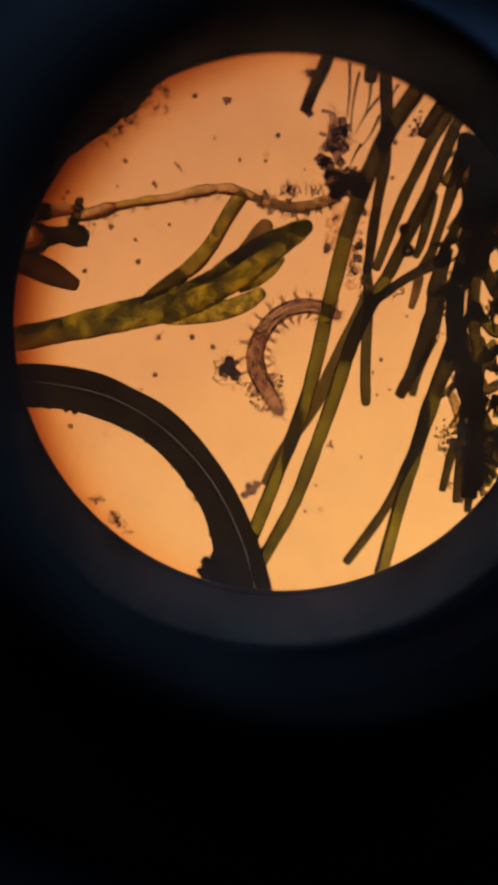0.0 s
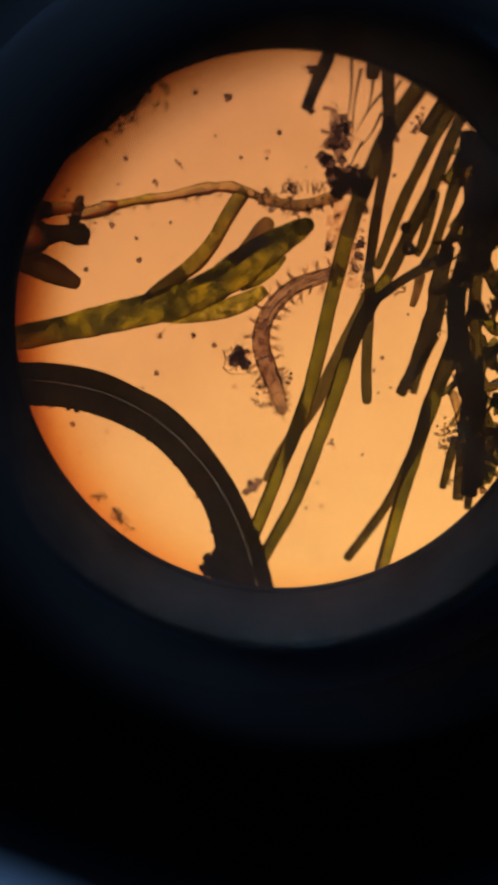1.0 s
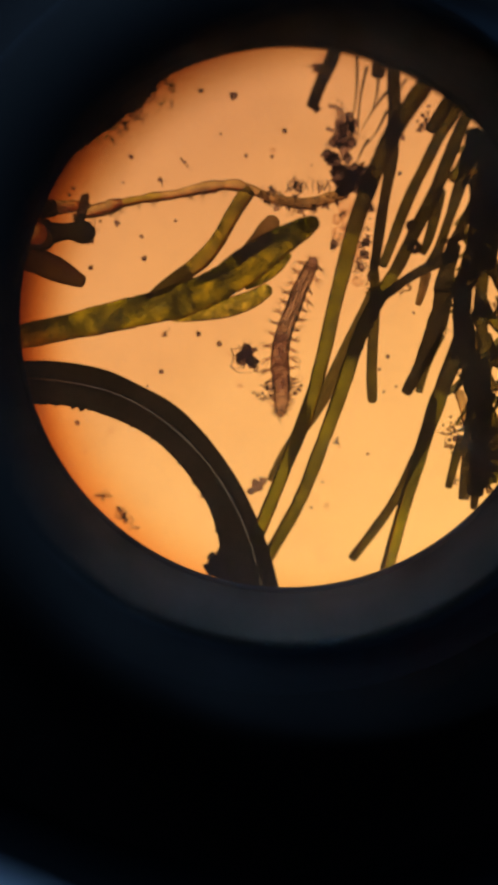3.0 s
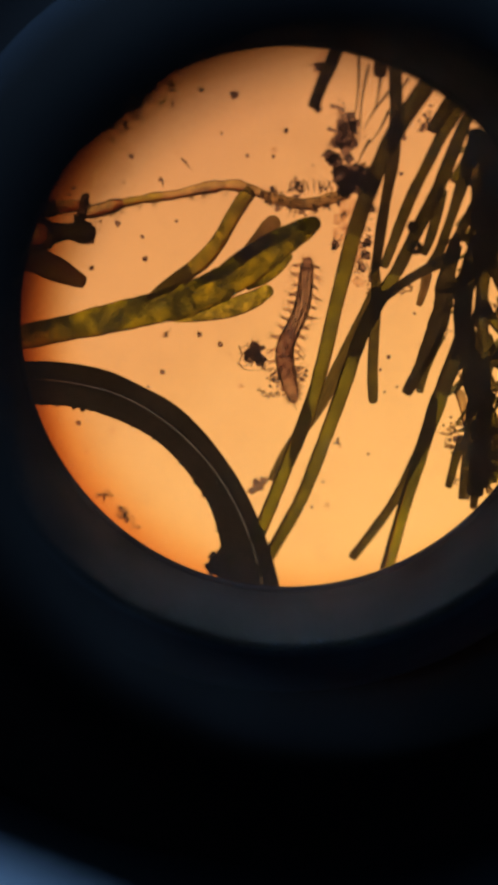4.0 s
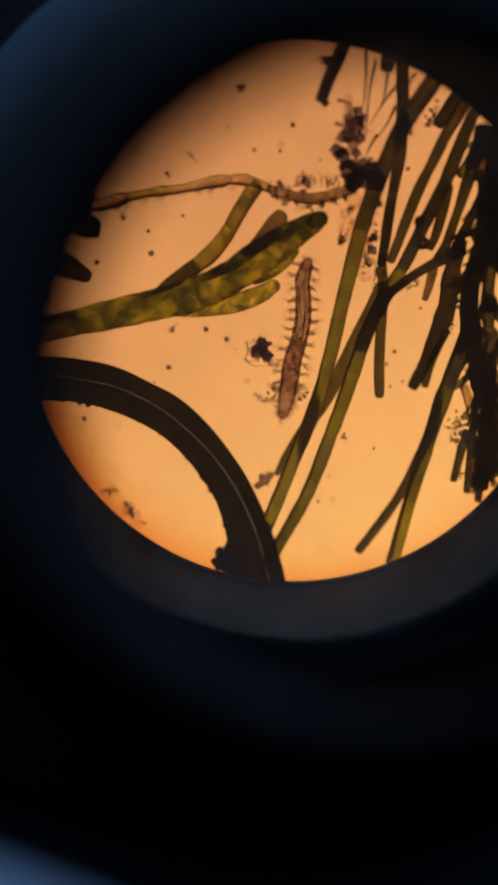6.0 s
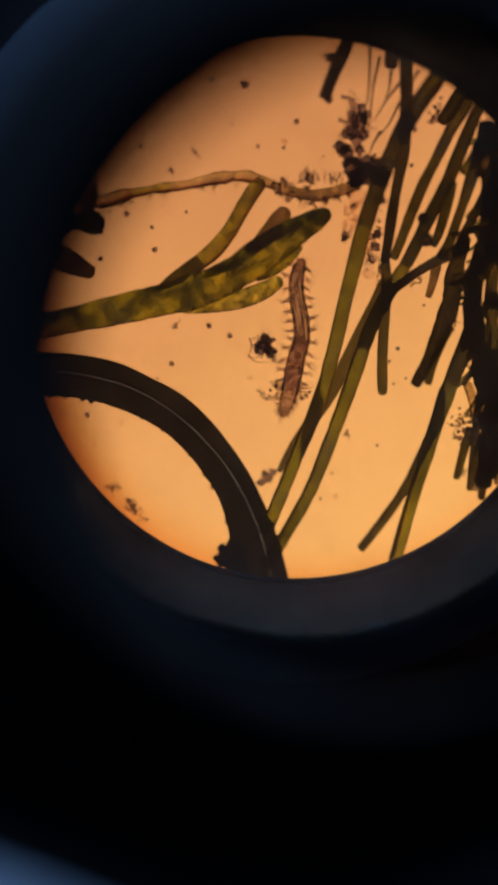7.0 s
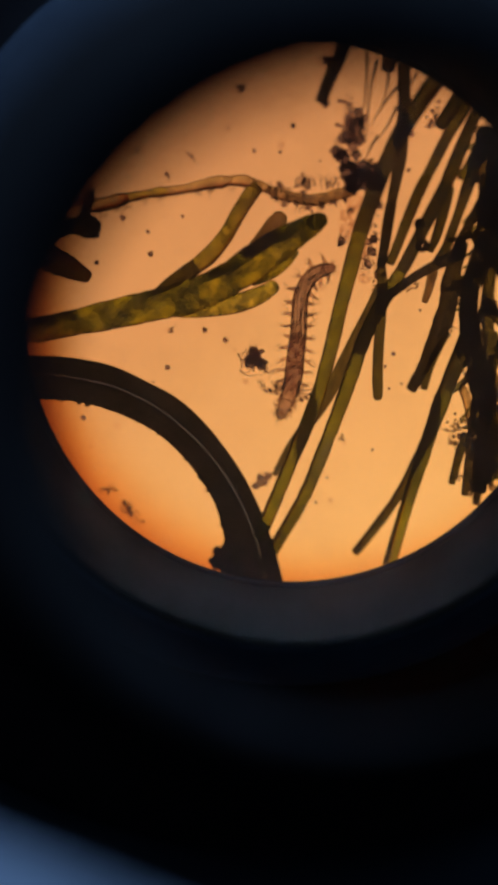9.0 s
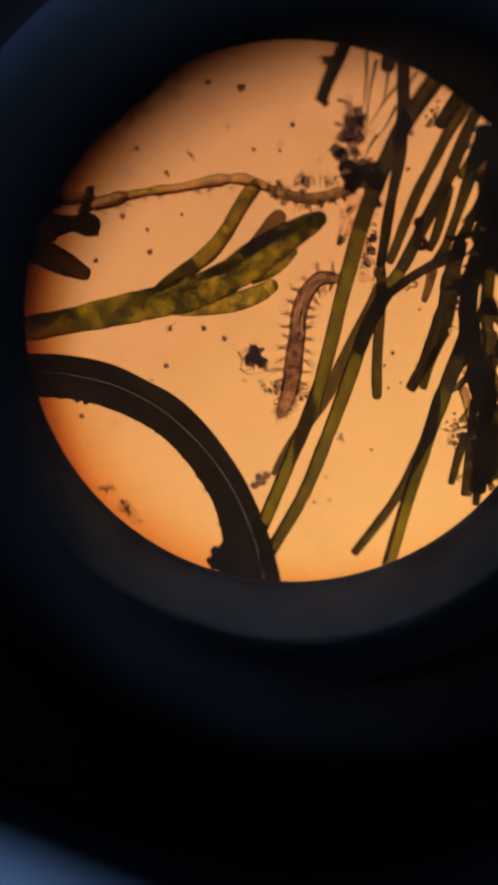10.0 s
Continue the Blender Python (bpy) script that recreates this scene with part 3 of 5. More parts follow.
    filament("short dark filament stub", [(6.79, -4.24, -0.7, 0.35), (6.57, -5.12, -0.7, 0.35), (6.33, -6.18, -0.7, 0.3)], OLIVE_DARK, 1)
    filament("short dark filament stub", [(7, -4, -0.5, 0.32), (6.9, -5.31, -0.5, 0.32), (6.84, -6.59, -0.5, 0.32)], MURKY, 1)
    filament("short dark filament stub", [(7.41, -4.66, -0.6, 0.35), (7.38, -5.99, -0.6, 0.35), (7.31, -6.99, -0.6, 0.3)], MURKY, 1)
    filament("olive fragment caught under the bubble edge", [(-2.26, -8.7, -0.25, 0.21), (-2.18, -9.26, -0.25, 0.39), (-2, -10.04, -0.25, 0.34)], OLIVE, 1)
    # near the top rim
    filament("dark blunt rod among debris", [(1.82, 10.32, -0.4, 0.47), (1.57, 9.64, -0.4, 0.5), (1.21, 8.88, -0.4, 0.47), (0.88, 8.03, -0.4, 0.45)], DUSK, 1, ends=(0.2, 0.2))
    filament("dark stub at the rim", [(3.53, 10.13, -0.5, 0.56), (3.37, 9.63, -0.5, 0.58), (3.3, 9.18, -0.5, 0.52)], DUSK, 1)
    filament("brown stub at the rim", [(6.22, 8.65, -1.1, 0.53), (5.77, 7.93, -1.1, 0.53), (5.36, 7.35, -1.1, 0.48)], OLIVE_DARK, 1)
    filament("faint pale fragment by a dark rod", [(1.31, 9.93, -0.9, 0.39), (1.15, 9.63, -0.9, 0.39), (1.07, 9.32, -0.9, 0.31)], FAINT, 1)


def blades():
    a = thing("broad_alga", [(-10.15, -0.32, -0.6)][0], "broad branching olive green alga with granular lobes", "alga")
    body = spline([(-11.3, -0.54, -0.45, 0.91), (-10.11, -0.36, -0.45, 0.91), (-8.5, -0.04, -0.45, 0.97), (-6.78, 0.34, -0.45, 1.12), (-5.27, 0.68, -0.45, 1.19), (-4.2, 0.93, -0.45, 1.25), (-3.13, 1.33, -0.45, 1.29), (-2.06, 1.9, -0.45, 1.25), (-1.21, 2.47, -0.45, 1.19), (-0.47, 2.99, -0.45, 1.08), (0.17, 3.41, -0.45, 0.95), (0.7, 3.72, -0.45, 0.8), (0.93, 3.85, -0.45, 0.6)])
    cut = int(len(body) * 0.60)
    part("stem", tube(body[:cut + 1], 0.36, 24, (0.1, 0.02), 0.05, 2.0, (True, False)), BLADE, a)
    part("blade", tube(body[cut:], 0.36, 24, (0.02, 0.95), 0.05, 2.0, (False, True)), DARKBLADE, a)
    part("fold", tube(spline([(-3.5, 1.56, -0.2, 0.16), (-2.7, 1.98, -0.2, 0.36), (-1.9, 2.52, -0.2, 0.5), (-1.2, 2.98, -0.2, 0.56), (-0.55, 3.34, -0.2, 0.52), (0.1, 3.66, -0.2, 0.4), (0.55, 3.88, -0.2, 0.2)]), 0.3, 16, (0.7, 0.8), 0.10, 4.0), FOLD, a, "darker upper fold")
    part("lower_lobe", tube(spline([(-4.32, 0.28, -0.8, 0.17), (-3.37, 0.45, -0.8, 0.48), (-2.29, 0.7, -0.8, 0.7), (-1.32, 1.05, -0.8, 0.7), (-0.78, 1.37, -0.8, 0.52)]), 0.40, 18, (0.6, 0.9), 0.04, 8.0), GRANULAR, a)
    part("side_lobe", tube(spline([(-1.53, 1.47, -0.85, 0.17), (-1, 1.77, -0.85, 0.39), (-0.35, 2.24, -0.85, 0.39), (0.08, 2.67, -0.85, 0.22)]), 0.40, 16, (0.5, 0.9), 0.04, 9.0), DARKBLADE, a)
    part("back_lobe", tube(spline([(-1.9, 2.5, -0.9, 0.25), (-1.4, 2.9, -0.9, 0.55), (-0.98, 3.32, -0.9, 0.72), (-0.72, 3.66, -0.9, 0.74), (-0.56, 3.92, -0.9, 0.6)]), 0.36, 16, (0.5, 0.9), 0.06, 11.0), SMOKY, a, "brownish translucent lobe behind")
    part("tip", tube(spline([(0.62, 3.7, -0.3, 0.5), (0.76, 3.77, -0.3, 0.6), (0.92, 3.86, -0.3, 0.54)]), 0.36, 16, (0.8, 0.95), 0.04, 3.0), FOLD, a, "darker rounded tip")
    branch = [(-5.3, 1.11, -0.7, 0.22), (-4.86, 1.36, -0.7, 0.44), (-4.21, 1.77, -0.7, 0.58), (-3.24, 2.49, -0.7, 0.62), (-2.6, 3.24, -0.7, 0.58), (-2.11, 4.08, -0.7, 0.58), (-1.68, 4.75, -0.7, 0.6), (-1.42, 5.04, -0.7, 0.54)]
    filament("stout olive branch with three cells", branch, (OLIVE_DARK, BRANCH, BRANCH), 3, 0.6, "algae_branch", (0.4, 0.5), group="")
    jointed = [(-7.65, 4.21, -0.75, 0.39), (-7.29, 4.32, -0.75, 0.52), (-6.79, 4.44, -0.75, 0.5), (-6.32, 4.59, -0.75, 0.43), (-5.26, 4.8, -0.75, 0.39), (-4.19, 4.94, -0.75, 0.39), (-3.12, 5.17, -0.75, 0.43), (-2.06, 5.28, -0.75, 0.48), (-1.34, 5.11, -0.75, 0.43), (-0.91, 4.92, -0.75, 0.39)]
    filament("pale jointed filament of many short cells", jointed, (PALE_CELL, PALE_CELL, OLIVE_PALE, OLIVE_PALE, PALE_CELL, PALE_CELL, PALE_CELL), 9, 0.8, "jointed_filament", (0.3, 0.3), group="", wobble=0.2, pinch=0.16)
    rough = [(-1, 4.97, -0.75, 0.39), (-0.23, 4.72, -0.75, 0.43), (0.71, 4.59, -0.75, 0.48), (1.45, 4.76, -0.75, 0.39), (2.19, 4.97, -0.75, 0.35)]
    filament("crumbling brown filament end", rough, CRUST, 4, 0.8, "jointed_filament", (0.3, 0.3), group="", wobble=0.26, pinch=0.14)
    filament("blunt olive filament end", [(-10.68, 2.97, -0.95, 1.01), (-10.04, 2.71, -0.95, 1.01), (-9.36, 2.44, -0.95, 0.98), (-8.65, 2.12, -0.95, 0.9), (-8.12, 1.86, -0.95, 0.7), (-7.84, 1.73, -0.95, 0.55)], (MURKY, MURKY, MURKY, DUSK), 1, 0.6, "algae_stub", (0.2, 0.6), group="stubs at the rim")
    filament("ragged dark filament end", [(-10.21, 3.38, -0.85, 1), (-9.31, 3.45, -0.85, 0.96), (-8.71, 3.55, -0.85, 0.76), (-8.24, 3.59, -0.85, 0.72), (-7.85, 3.57, -0.85, 0.83), (-7.53, 3.55, -0.85, 0.72)], (PALE_CELL, DUSK), 2, 0.6, "algae_stub", (0.2, 0.9), group="stubs at the rim", wobble=0.24)
    filament("brown withered filament end", [(-9.75, 4.39, -0.8, 0.74), (-9, 4.43, -0.8, 0.65), (-8.46, 4.49, -0.8, 0.44), (-7.78, 4.53, -0.8, 0.35)], (MURKY, CRUST), 2, 0.6, "algae_stub", (0.2, 0.2), group="stubs at the rim", wobble=0.2)


def thicket():
    """The dense dark bundle of strands along one side of the field."""
    dark = "dark strand in a dense thicket of filaments"
    shoot = "short olive shoot leaving the thicket"
    grp = "thicket strands"
    filament(dark, [(6.71, 7.1, 0, 0.55), (6.86, 5.89, 0, 0.72), (7.02, 4.67, 0, 0.77), (6.97, 3.23, 0, 0.72), (6.63, 1.78, 0, 0.68), (6.53, 0.52, 0, 0.72), (6.76, -1.16, 0, 0.72), (7.12, -2.87, 0, 0.72), (7.29, -4.59, 0, 0.64), (7.3, -6.33, 0, 0.51)], MURKY, 7, group=grp, wobble=0.2)
    filament(dark, [(7.21, 6.66, 0, 0.72), (7.38, 5.28, 0, 0.77), (7.37, 3.85, 0, 0.64), (7.28, 2.4, 0, 0.55), (7.2, 0.94, 0, 0.6), (7.32, -0.53, 0, 0.55), (7.45, -2.23, 0, 0.51), (7.53, -3.94, 0, 0.51), (7.54, -5.89, 0, 0.43)], OLIVE_DARK, 6, group=grp, wobble=0.2)
    filament(dark, [(8.24, 6.24, -0.9, 0.65), (8.11, 4.99, -0.9, 0.65), (7.93, 3.73, -0.9, 0.52), (7.66, 2.24, -0.9, 0.44)], OLIVE_DARK, 3, group=grp, wobble=0.15)
    filament(dark, [(7.75, 6.9, 0, 0.85), (7.7, 5.48, 0, 0.94), (7.65, 4.26, 0, 0.85), (7.51, 3.33, 0, 0.51)], MURKY, 2, group=grp, wobble=0.16)
    filament(dark, [(8.46, 6.09, 0, 0.85), (8.31, 4.87, 0, 0.94), (8.21, 3.85, 0, 0.77), (8.02, 3.23, 0, 0.43)], MURKY, 2, group=grp, wobble=0.16)
    filament(dark, [(6.4, 1.68, -0.1, 0.43), (6.63, 0.53, -0.1, 0.51), (6.96, -0.74, -0.1, 0.56), (7.17, -2.23, -0.1, 0.47)], MURKY, 3, group=grp, wobble=0.2)
    filament(dark, [(7.6, -1.17, -0.25, 0.39), (7.51, -2.46, -0.25, 0.43), (7.37, -3.75, -0.25, 0.43), (7.15, -5.28, -0.25, 0.34), (7.05, -6.37, -0.25, 0.24)], OLIVE_DARK, 3, group=grp, wobble=0.15)
    filament(shoot, [(7.49, 2.96, -0.8, 0.44), (7.86, 2.11, -0.8, 0.52), (8.22, 1.47, -0.8, 0.57), (8.71, 1.17, -0.8, 0.52)], OLIVE_DARK, 2, group=grp, wobble=0.15)
    filament(shoot, [(7.37, 0.95, -0.4, 0.3), (7.68, 0.4, -0.4, 0.39), (8.04, 0.02, -0.4, 0.47), (8.53, -0.11, -0.4, 0.47)], OLIVE, 2, group=grp, wobble=0.15)
    filament(shoot, [(7.64, -0.32, -0.7, 0.35), (7.84, -1.06, -0.7, 0.43), (8.15, -1.45, -0.7, 0.35), (8.54, -1.4, -0.7, 0.3)], OLIVE_DARK, 2, group=grp, wobble=0.15)
    filament(shoot, [(7.59, -1.78, -0.5, 0.39), (7.91, -2.26, -0.5, 0.43), (8.5, -1.95, -0.5, 0.35)], MURKY, 1, group=grp, wobble=0.2)
    filament(shoot, [(7.69, -2.83, -0.6, 0.26), (7.97, -3.53, -0.6, 0.35), (8.12, -4.45, -0.6, 0.3), (8.05, -5.11, -0.6, 0.22)], OLIVE_DARK, 2, group=grp, wobble=0.15)
    filament(shoot, [(7.59, -4.33, -0.4, 0.43), (7.83, -5.12, -0.4, 0.52), (7.73, -6.09, -0.4, 0.39)], OLIVE, 2, group=grp, wobble=0.2)
    filament(shoot, [(8.53, -3.85, -0.75, 0.35), (8.34, -4.82, -0.75, 0.43), (8.07, -5.97, -0.75, 0.39)], OLIVE, 2, group=grp, wobble=0.15)
    filament(dark, [(6.86, 7.04, -0.3, 0.56), (7.28, 6.79, -0.3, 0.64), (7.84, 6.26, -0.3, 0.73), (8.45, 5.42, -0.3, 0.73)], MURKY, 2, group=grp, wobble=0.2)
    filament(shoot, [(6.8, 7.01, -0.8, 0.48), (7.14, 6.8, -0.8, 0.48), (7.47, 7.05, -0.8, 0.39)], MURKY, 1, group=grp, wobble=0.15)
    filament(shoot, [(6.65, -2.5, -0.9, 0.31), (6.94, -3.27, -0.9, 0.39), (7.09, -4.26, -0.9, 0.31)], CRUST, 1, group=grp, wobble=0.2)
    rng = random.Random(17)
    for p in [(6.41, 1.05, -0.1, 0.3), (6.73, -1.81, -0.1, 0.3), (7.47, 0.84, -0.1, 0.34), (7.69, -2.55, -0.1, 0.3), (6.88, -4.39, -0.1, 0.34), (7.65, -4.17, -0.1, 0.38), (7.43, -5.69, -0.1, 0.43), (6.56, 5.29, -0.1, 0.21), (7.9, 0.84, -0.1, 0.26)]:
        ob = thing("sediment_clump", p[:3], "dark crumbs caught in the thicket", "debris", "sediment clumps")
        clump(ob, (0, 0, 0), p[3] * 1.2, 9, rng, (SOOT, CRUST, OLIVE_DARK)[rng.randrange(3)], 0.4, 0.45, 1.3, p[0] * 5, 1)


def shoot_shape(a, turn, length, width, bend, seed):
    """A short tapering shoot from a place, in a direction, with a slight curve."""
    rows = []
    for u in np.linspace(0, 1, 7):
        w = turn + bend * u
        rows.append((a[0] + length * u * math.cos(w), a[1] + length * u * math.sin(w), a[2], width * (0.75 + 0.5 * u - 0.75 * u * u)))
    return tube(np.array(rows), 0.8, 9, (0.5, 0.8), 0.12, seed)


def tangle():
    rng = random.Random(29)
    spots = [(6.92, 6.52, -0.15, 0.32), (7.28, 5.3, -0.15, 0.39), (7.14, 4.58, -0.15, 0.39), (7.32, 3.86, -0.15, 0.39), (6.96, 3.24, -0.15, 0.34), (7.27, 2.72, -0.15, 0.3),
             (6.77, 2.2, -0.15, 0.34), (6.58, 1.37, -0.15, 0.34), (6.56, 0.53, -0.15, 0.36), (6.79, -0.32, -0.15, 0.36), (6.98, -1.17, -0.15, 0.34), (7.13, -2.02, -0.15, 0.36),
             (7.24, -2.88, -0.15, 0.36), (7.35, -3.74, -0.15, 0.36), (7.33, -4.61, -0.15, 0.39), (7.48, -5.48, -0.15, 0.34), (7.41, 0.53, -0.15, 0.26), (7.83, -5.3, -0.15, 0.26),
             (7.77, 5.91, -0.15, 0.39), (7.85, 4.69, -0.15, 0.34), (8.15, 3.3, -0.3, 0.36), (8.35, 2.2, -0.3, 0.3), (8.1, 0.9, -0.3, 0.3), (8.3, -0.7, -0.3, 0.3), (8.2, -2.7, -0.3, 0.3), (8.25, -4.0, -0.3, 0.3)]
    for p in spots:
        ob = thing("algae_tuft", p[:3], "dark tuft of short shoots grown into the thicket", "alga", "tufts in the thicket")
        for i in range(6):
            turn = radians(rng.gauss(-104, 32))
            at = (p[0] + rng.uniform(-0.25, 0.25), p[1] + rng.uniform(-0.1, 0.35), p[2] - rng.uniform(0, 0.5))
            part("shoot", shoot_shape(at, turn, p[3] * rng.uniform(1.6, 3.4), rng.uniform(0.17, 0.34), rng.uniform(-0.4, 0.4), i + p[0]), (MOSSY, OLIVE_DARK, MURKY, OLIVE)[i % 4], ob)
        part("knot", ball(p[:3], p[3] * 0.6, 1.1, p[0] * 3 + p[1], 3, 0.5, 2.2), DUSK, ob)


def thicker(line, extra):
    line[:, 3] += extra
    return line


def bubble():
    b = thing("air_bubble", [(-8.57, -2.22, -0.6)][0], "big air bubble edge, its dark refraction built as black bands", "air bubble")
    # two dark tubes imitate the refraction band, the gap between them its glint
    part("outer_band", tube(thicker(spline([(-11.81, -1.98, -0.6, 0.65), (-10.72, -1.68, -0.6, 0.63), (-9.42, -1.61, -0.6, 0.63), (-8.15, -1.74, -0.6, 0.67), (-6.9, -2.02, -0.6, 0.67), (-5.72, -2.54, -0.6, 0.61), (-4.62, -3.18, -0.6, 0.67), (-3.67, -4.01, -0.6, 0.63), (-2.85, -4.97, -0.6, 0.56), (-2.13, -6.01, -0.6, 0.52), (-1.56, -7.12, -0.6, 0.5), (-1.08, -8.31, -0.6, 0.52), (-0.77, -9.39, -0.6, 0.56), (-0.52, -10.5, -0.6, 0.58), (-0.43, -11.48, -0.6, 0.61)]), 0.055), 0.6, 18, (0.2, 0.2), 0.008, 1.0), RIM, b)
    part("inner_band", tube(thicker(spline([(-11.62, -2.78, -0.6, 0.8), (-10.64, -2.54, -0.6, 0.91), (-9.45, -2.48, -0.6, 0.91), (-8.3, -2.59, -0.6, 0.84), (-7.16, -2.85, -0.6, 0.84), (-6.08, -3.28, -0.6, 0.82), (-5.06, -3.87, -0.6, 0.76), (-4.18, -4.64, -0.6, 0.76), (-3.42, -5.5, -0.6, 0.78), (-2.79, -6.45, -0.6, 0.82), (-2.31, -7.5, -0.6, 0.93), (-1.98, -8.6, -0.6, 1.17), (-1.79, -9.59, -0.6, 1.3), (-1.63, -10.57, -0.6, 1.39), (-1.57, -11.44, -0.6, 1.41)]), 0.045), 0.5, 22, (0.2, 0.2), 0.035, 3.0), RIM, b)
    edge = spline([(-10.64, -2.54, -0.6, 0.91), (-9.45, -2.48, -0.6, 0.91), (-8.3, -2.59, -0.6, 0.84), (-7.16, -2.85, -0.6, 0.84), (-6.08, -3.28, -0.6, 0.82), (-5.06, -3.87, -0.6, 0.76), (-4.18, -4.64, -0.6, 0.76), (-3.42, -5.5, -0.6, 0.78), (-2.79, -6.45, -0.6, 0.82), (-2.31, -7.5, -0.6, 0.93), (-1.98, -8.6, -0.6, 1.17)])
    tan = np.gradient(edge[:, :2], axis=0)
    tan /= np.linalg.norm(tan, axis=1)[:, None]
    rng = random.Random(5)
    for i in sorted(rng.sample(range(4, len(edge) - 2), 34)):
        k, r = edge[i, 3] * 0.47, rng.uniform(0.05, 0.05 + 0.11 * rng.random())
        part("bead", ball((edge[i, 0] + tan[i, 1] * k, edge[i, 1] - tan[i, 0] * k, -0.6), r, 0.9, i * 1.7, 2, 0.6, 2.0), RIM, b, "small bump on the bubble's inner edge")
    part("film", tube(spline([(-11.83, -2.37, -1, 0.31), (-10.79, -2.07, -1, 0.31), (-9.52, -2, -1, 0.31), (-8.28, -2.16, -1, 0.31), (-7.08, -2.44, -1, 0.31), (-5.92, -2.9, -1, 0.31), (-4.88, -3.54, -1, 0.31), (-3.94, -4.34, -1, 0.31), (-3.11, -5.27, -1, 0.31), (-2.41, -6.25, -1, 0.31), (-1.83, -7.35, -1, 0.31), (-1.37, -8.49, -1, 0.31), (-1.1, -9.56, -1, 0.31), (-0.88, -10.63, -1, 0.31), (-0.78, -11.58, -1, 0.31)]), 0.3, 12, (0.2, 0.2), 0.01, 2.0), GLINT, b, "thin grey line standing in for a refracted glint")


def debris():
    rng = random.Random(3)
    dark = "clump of dark sediment among the filaments"
    pur = "purplish brown crumbly sediment clump"
    grp = "sediment clumps"

    def mass(label, lumps, mat, size=0.95):
        ob = thing("sediment_clump", lumps[0][:3], label, "debris", grp)
        for k, p in enumerate(lumps):
            part("lump", ball(p[:3], p[3] * size, 1.0, 3.1 * k + p[0], 3, 0.5, 2.4), mat, ob)
            for i in range(4):
                a, d = rng.uniform(0, 6.3), p[3] * rng.uniform(0.6, 1.25)
                part("lump", ball((p[0] + d * math.cos(a), p[1] + d * math.sin(a), p[2]), p[3] * rng.uniform(0.2, 0.45), 1.2, i + p[0], 2, 0.6, 2.0), mat, ob)

    def heap(label, at, size, n, mat, hairs=0, stretch=1.0, turn=0.0, lump=0.3):
        clump(thing("sediment_clump", at, label, "debris", grp), (0, 0, 0), size, n, rng, mat, lump, 0.45, stretch, turn, hairs)
    heap(pur, [(2.24, 7.3, -0.6)][0], 0.62, 40, SOOT, 7, 1.1, 0.3, 0.13)
    heap(pur, [(1.94, 6.83, -0.5)][0], 0.5, 36, PURPLE, 3, 1.3, 0.2, 0.12)
    heap(pur, [(1.9, 7.93, -0.6)][0], 0.4, 12, PURPLE, 3, 1.6, 1.2, 0.18)
    mass("blue-black cohesive lump of sediment against a filament", [(1.48, 6.34, -0.5, 0.19), (1.74, 6.05, -0.5, 0.26), (2, 5.6, -0.5, 0.35), (2.17, 5.18, -0.5, 0.3), (2.44, 5.39, -0.5, 0.41), (2.78, 5.47, -0.5, 0.37), (2.22, 6.21, -0.5, 0.17), (2.54, 5.8, -0.5, 0.22), (2, 5.04, -0.5, 0.17), (3.01, 5.18, -0.5, 0.28), (1.63, 6.21, -0.5, 0.17)], INKY)
    heap(dark, [(2.25, 5.51, -0.5)][0], 0.6, 22, SOOT, 3, 1.2, -0.9, 0.2)
    heap("brown woolly sediment clump", [(2.9, 5.62, -0.7)][0], 0.6, 26, CRUST, 0, 1.0, 0.0)
    heap(pur, [(0.31, 5.28, -0.6)][0], 0.34, 14, PURPLE, 5, 1.0, 0.8, 0.25)
    tuft = thing("sediment_clump", [(1.01, 5.05, -0.6)][0], "small tuft of dark upright bristles on a pale filament", "debris", grp)
    for k in range(34):
        x, y = rng.choice((rng.gauss(-0.62, 0.14), rng.uniform(-0.3, 0.62))), rng.uniform(0.0, 0.3)
        l = rng.uniform(0.10, 0.34)
        part("bristle", hair((x, y - 0.12, rng.uniform(-0.1, 0.1)), (x + rng.gauss(0, 0.09), y + l, 0), rng.uniform(0.04, 0.09), rng.uniform(-0.35, 0.35)), (SOOT, PURPLE, INKY)[k % 3], tuft, origin=(0, 0, 0))
    heap("brown sediment clump beside a filament", [(1.83, 3.13, -0.8)][0], 0.36, 22, PURPLE, 2, 1.2, 0.9, 0.2)
    heap(pur, [(3.06, 4.51, -0.8)][0], 0.34, 20, PURPLE, 2, 1.2, 0.4, 0.2)
    heap(pur, [(2.91, 3.09, -0.9)][0], 0.6, 34, HAZEL, 3, 1.7, 1.5, 0.14)
    heap(pur, [(2.71, 2.29, -0.9)][0], 0.42, 28, PURPLE, 3, 1.5, 1.4, 0.15)
    heap("brown sediment clump on a filament", [(3.1, 1.82, -0.85)][0], 0.4, 24, CRUST, 2, 1.8, 1.5, 0.18)
    heap("small dark crumb beside a filament", [(1.92, -4.37, -0.5)][0], 0.22, 12, SOOT, 1, 1.2, 1.2, 0.3)
    heap("small dark crumb adrift in the water", [(-4.64, -0.28, -0.7)][0], 0.20, 10, SOOT, 1, 1.6, 0.9, 0.3)
    heap("small dark crumb adrift in the water", [(-4.73, 5.42, -0.7)][0], 0.24, 8, PURPLE, 0, 1.4, -0.8, 0.34)
    heap("small dark crumb adrift in the water", [(-3.79, 6.04, -0.7)][0], 0.24, 7, PURPLE, 0, 1.6, -1.0, 0.3)
    heap("dark knot on a withered filament", [(-7.77, 4.02, -0.45)][0], 0.42, 16, SOOT, 0, 1.4, 1.4)
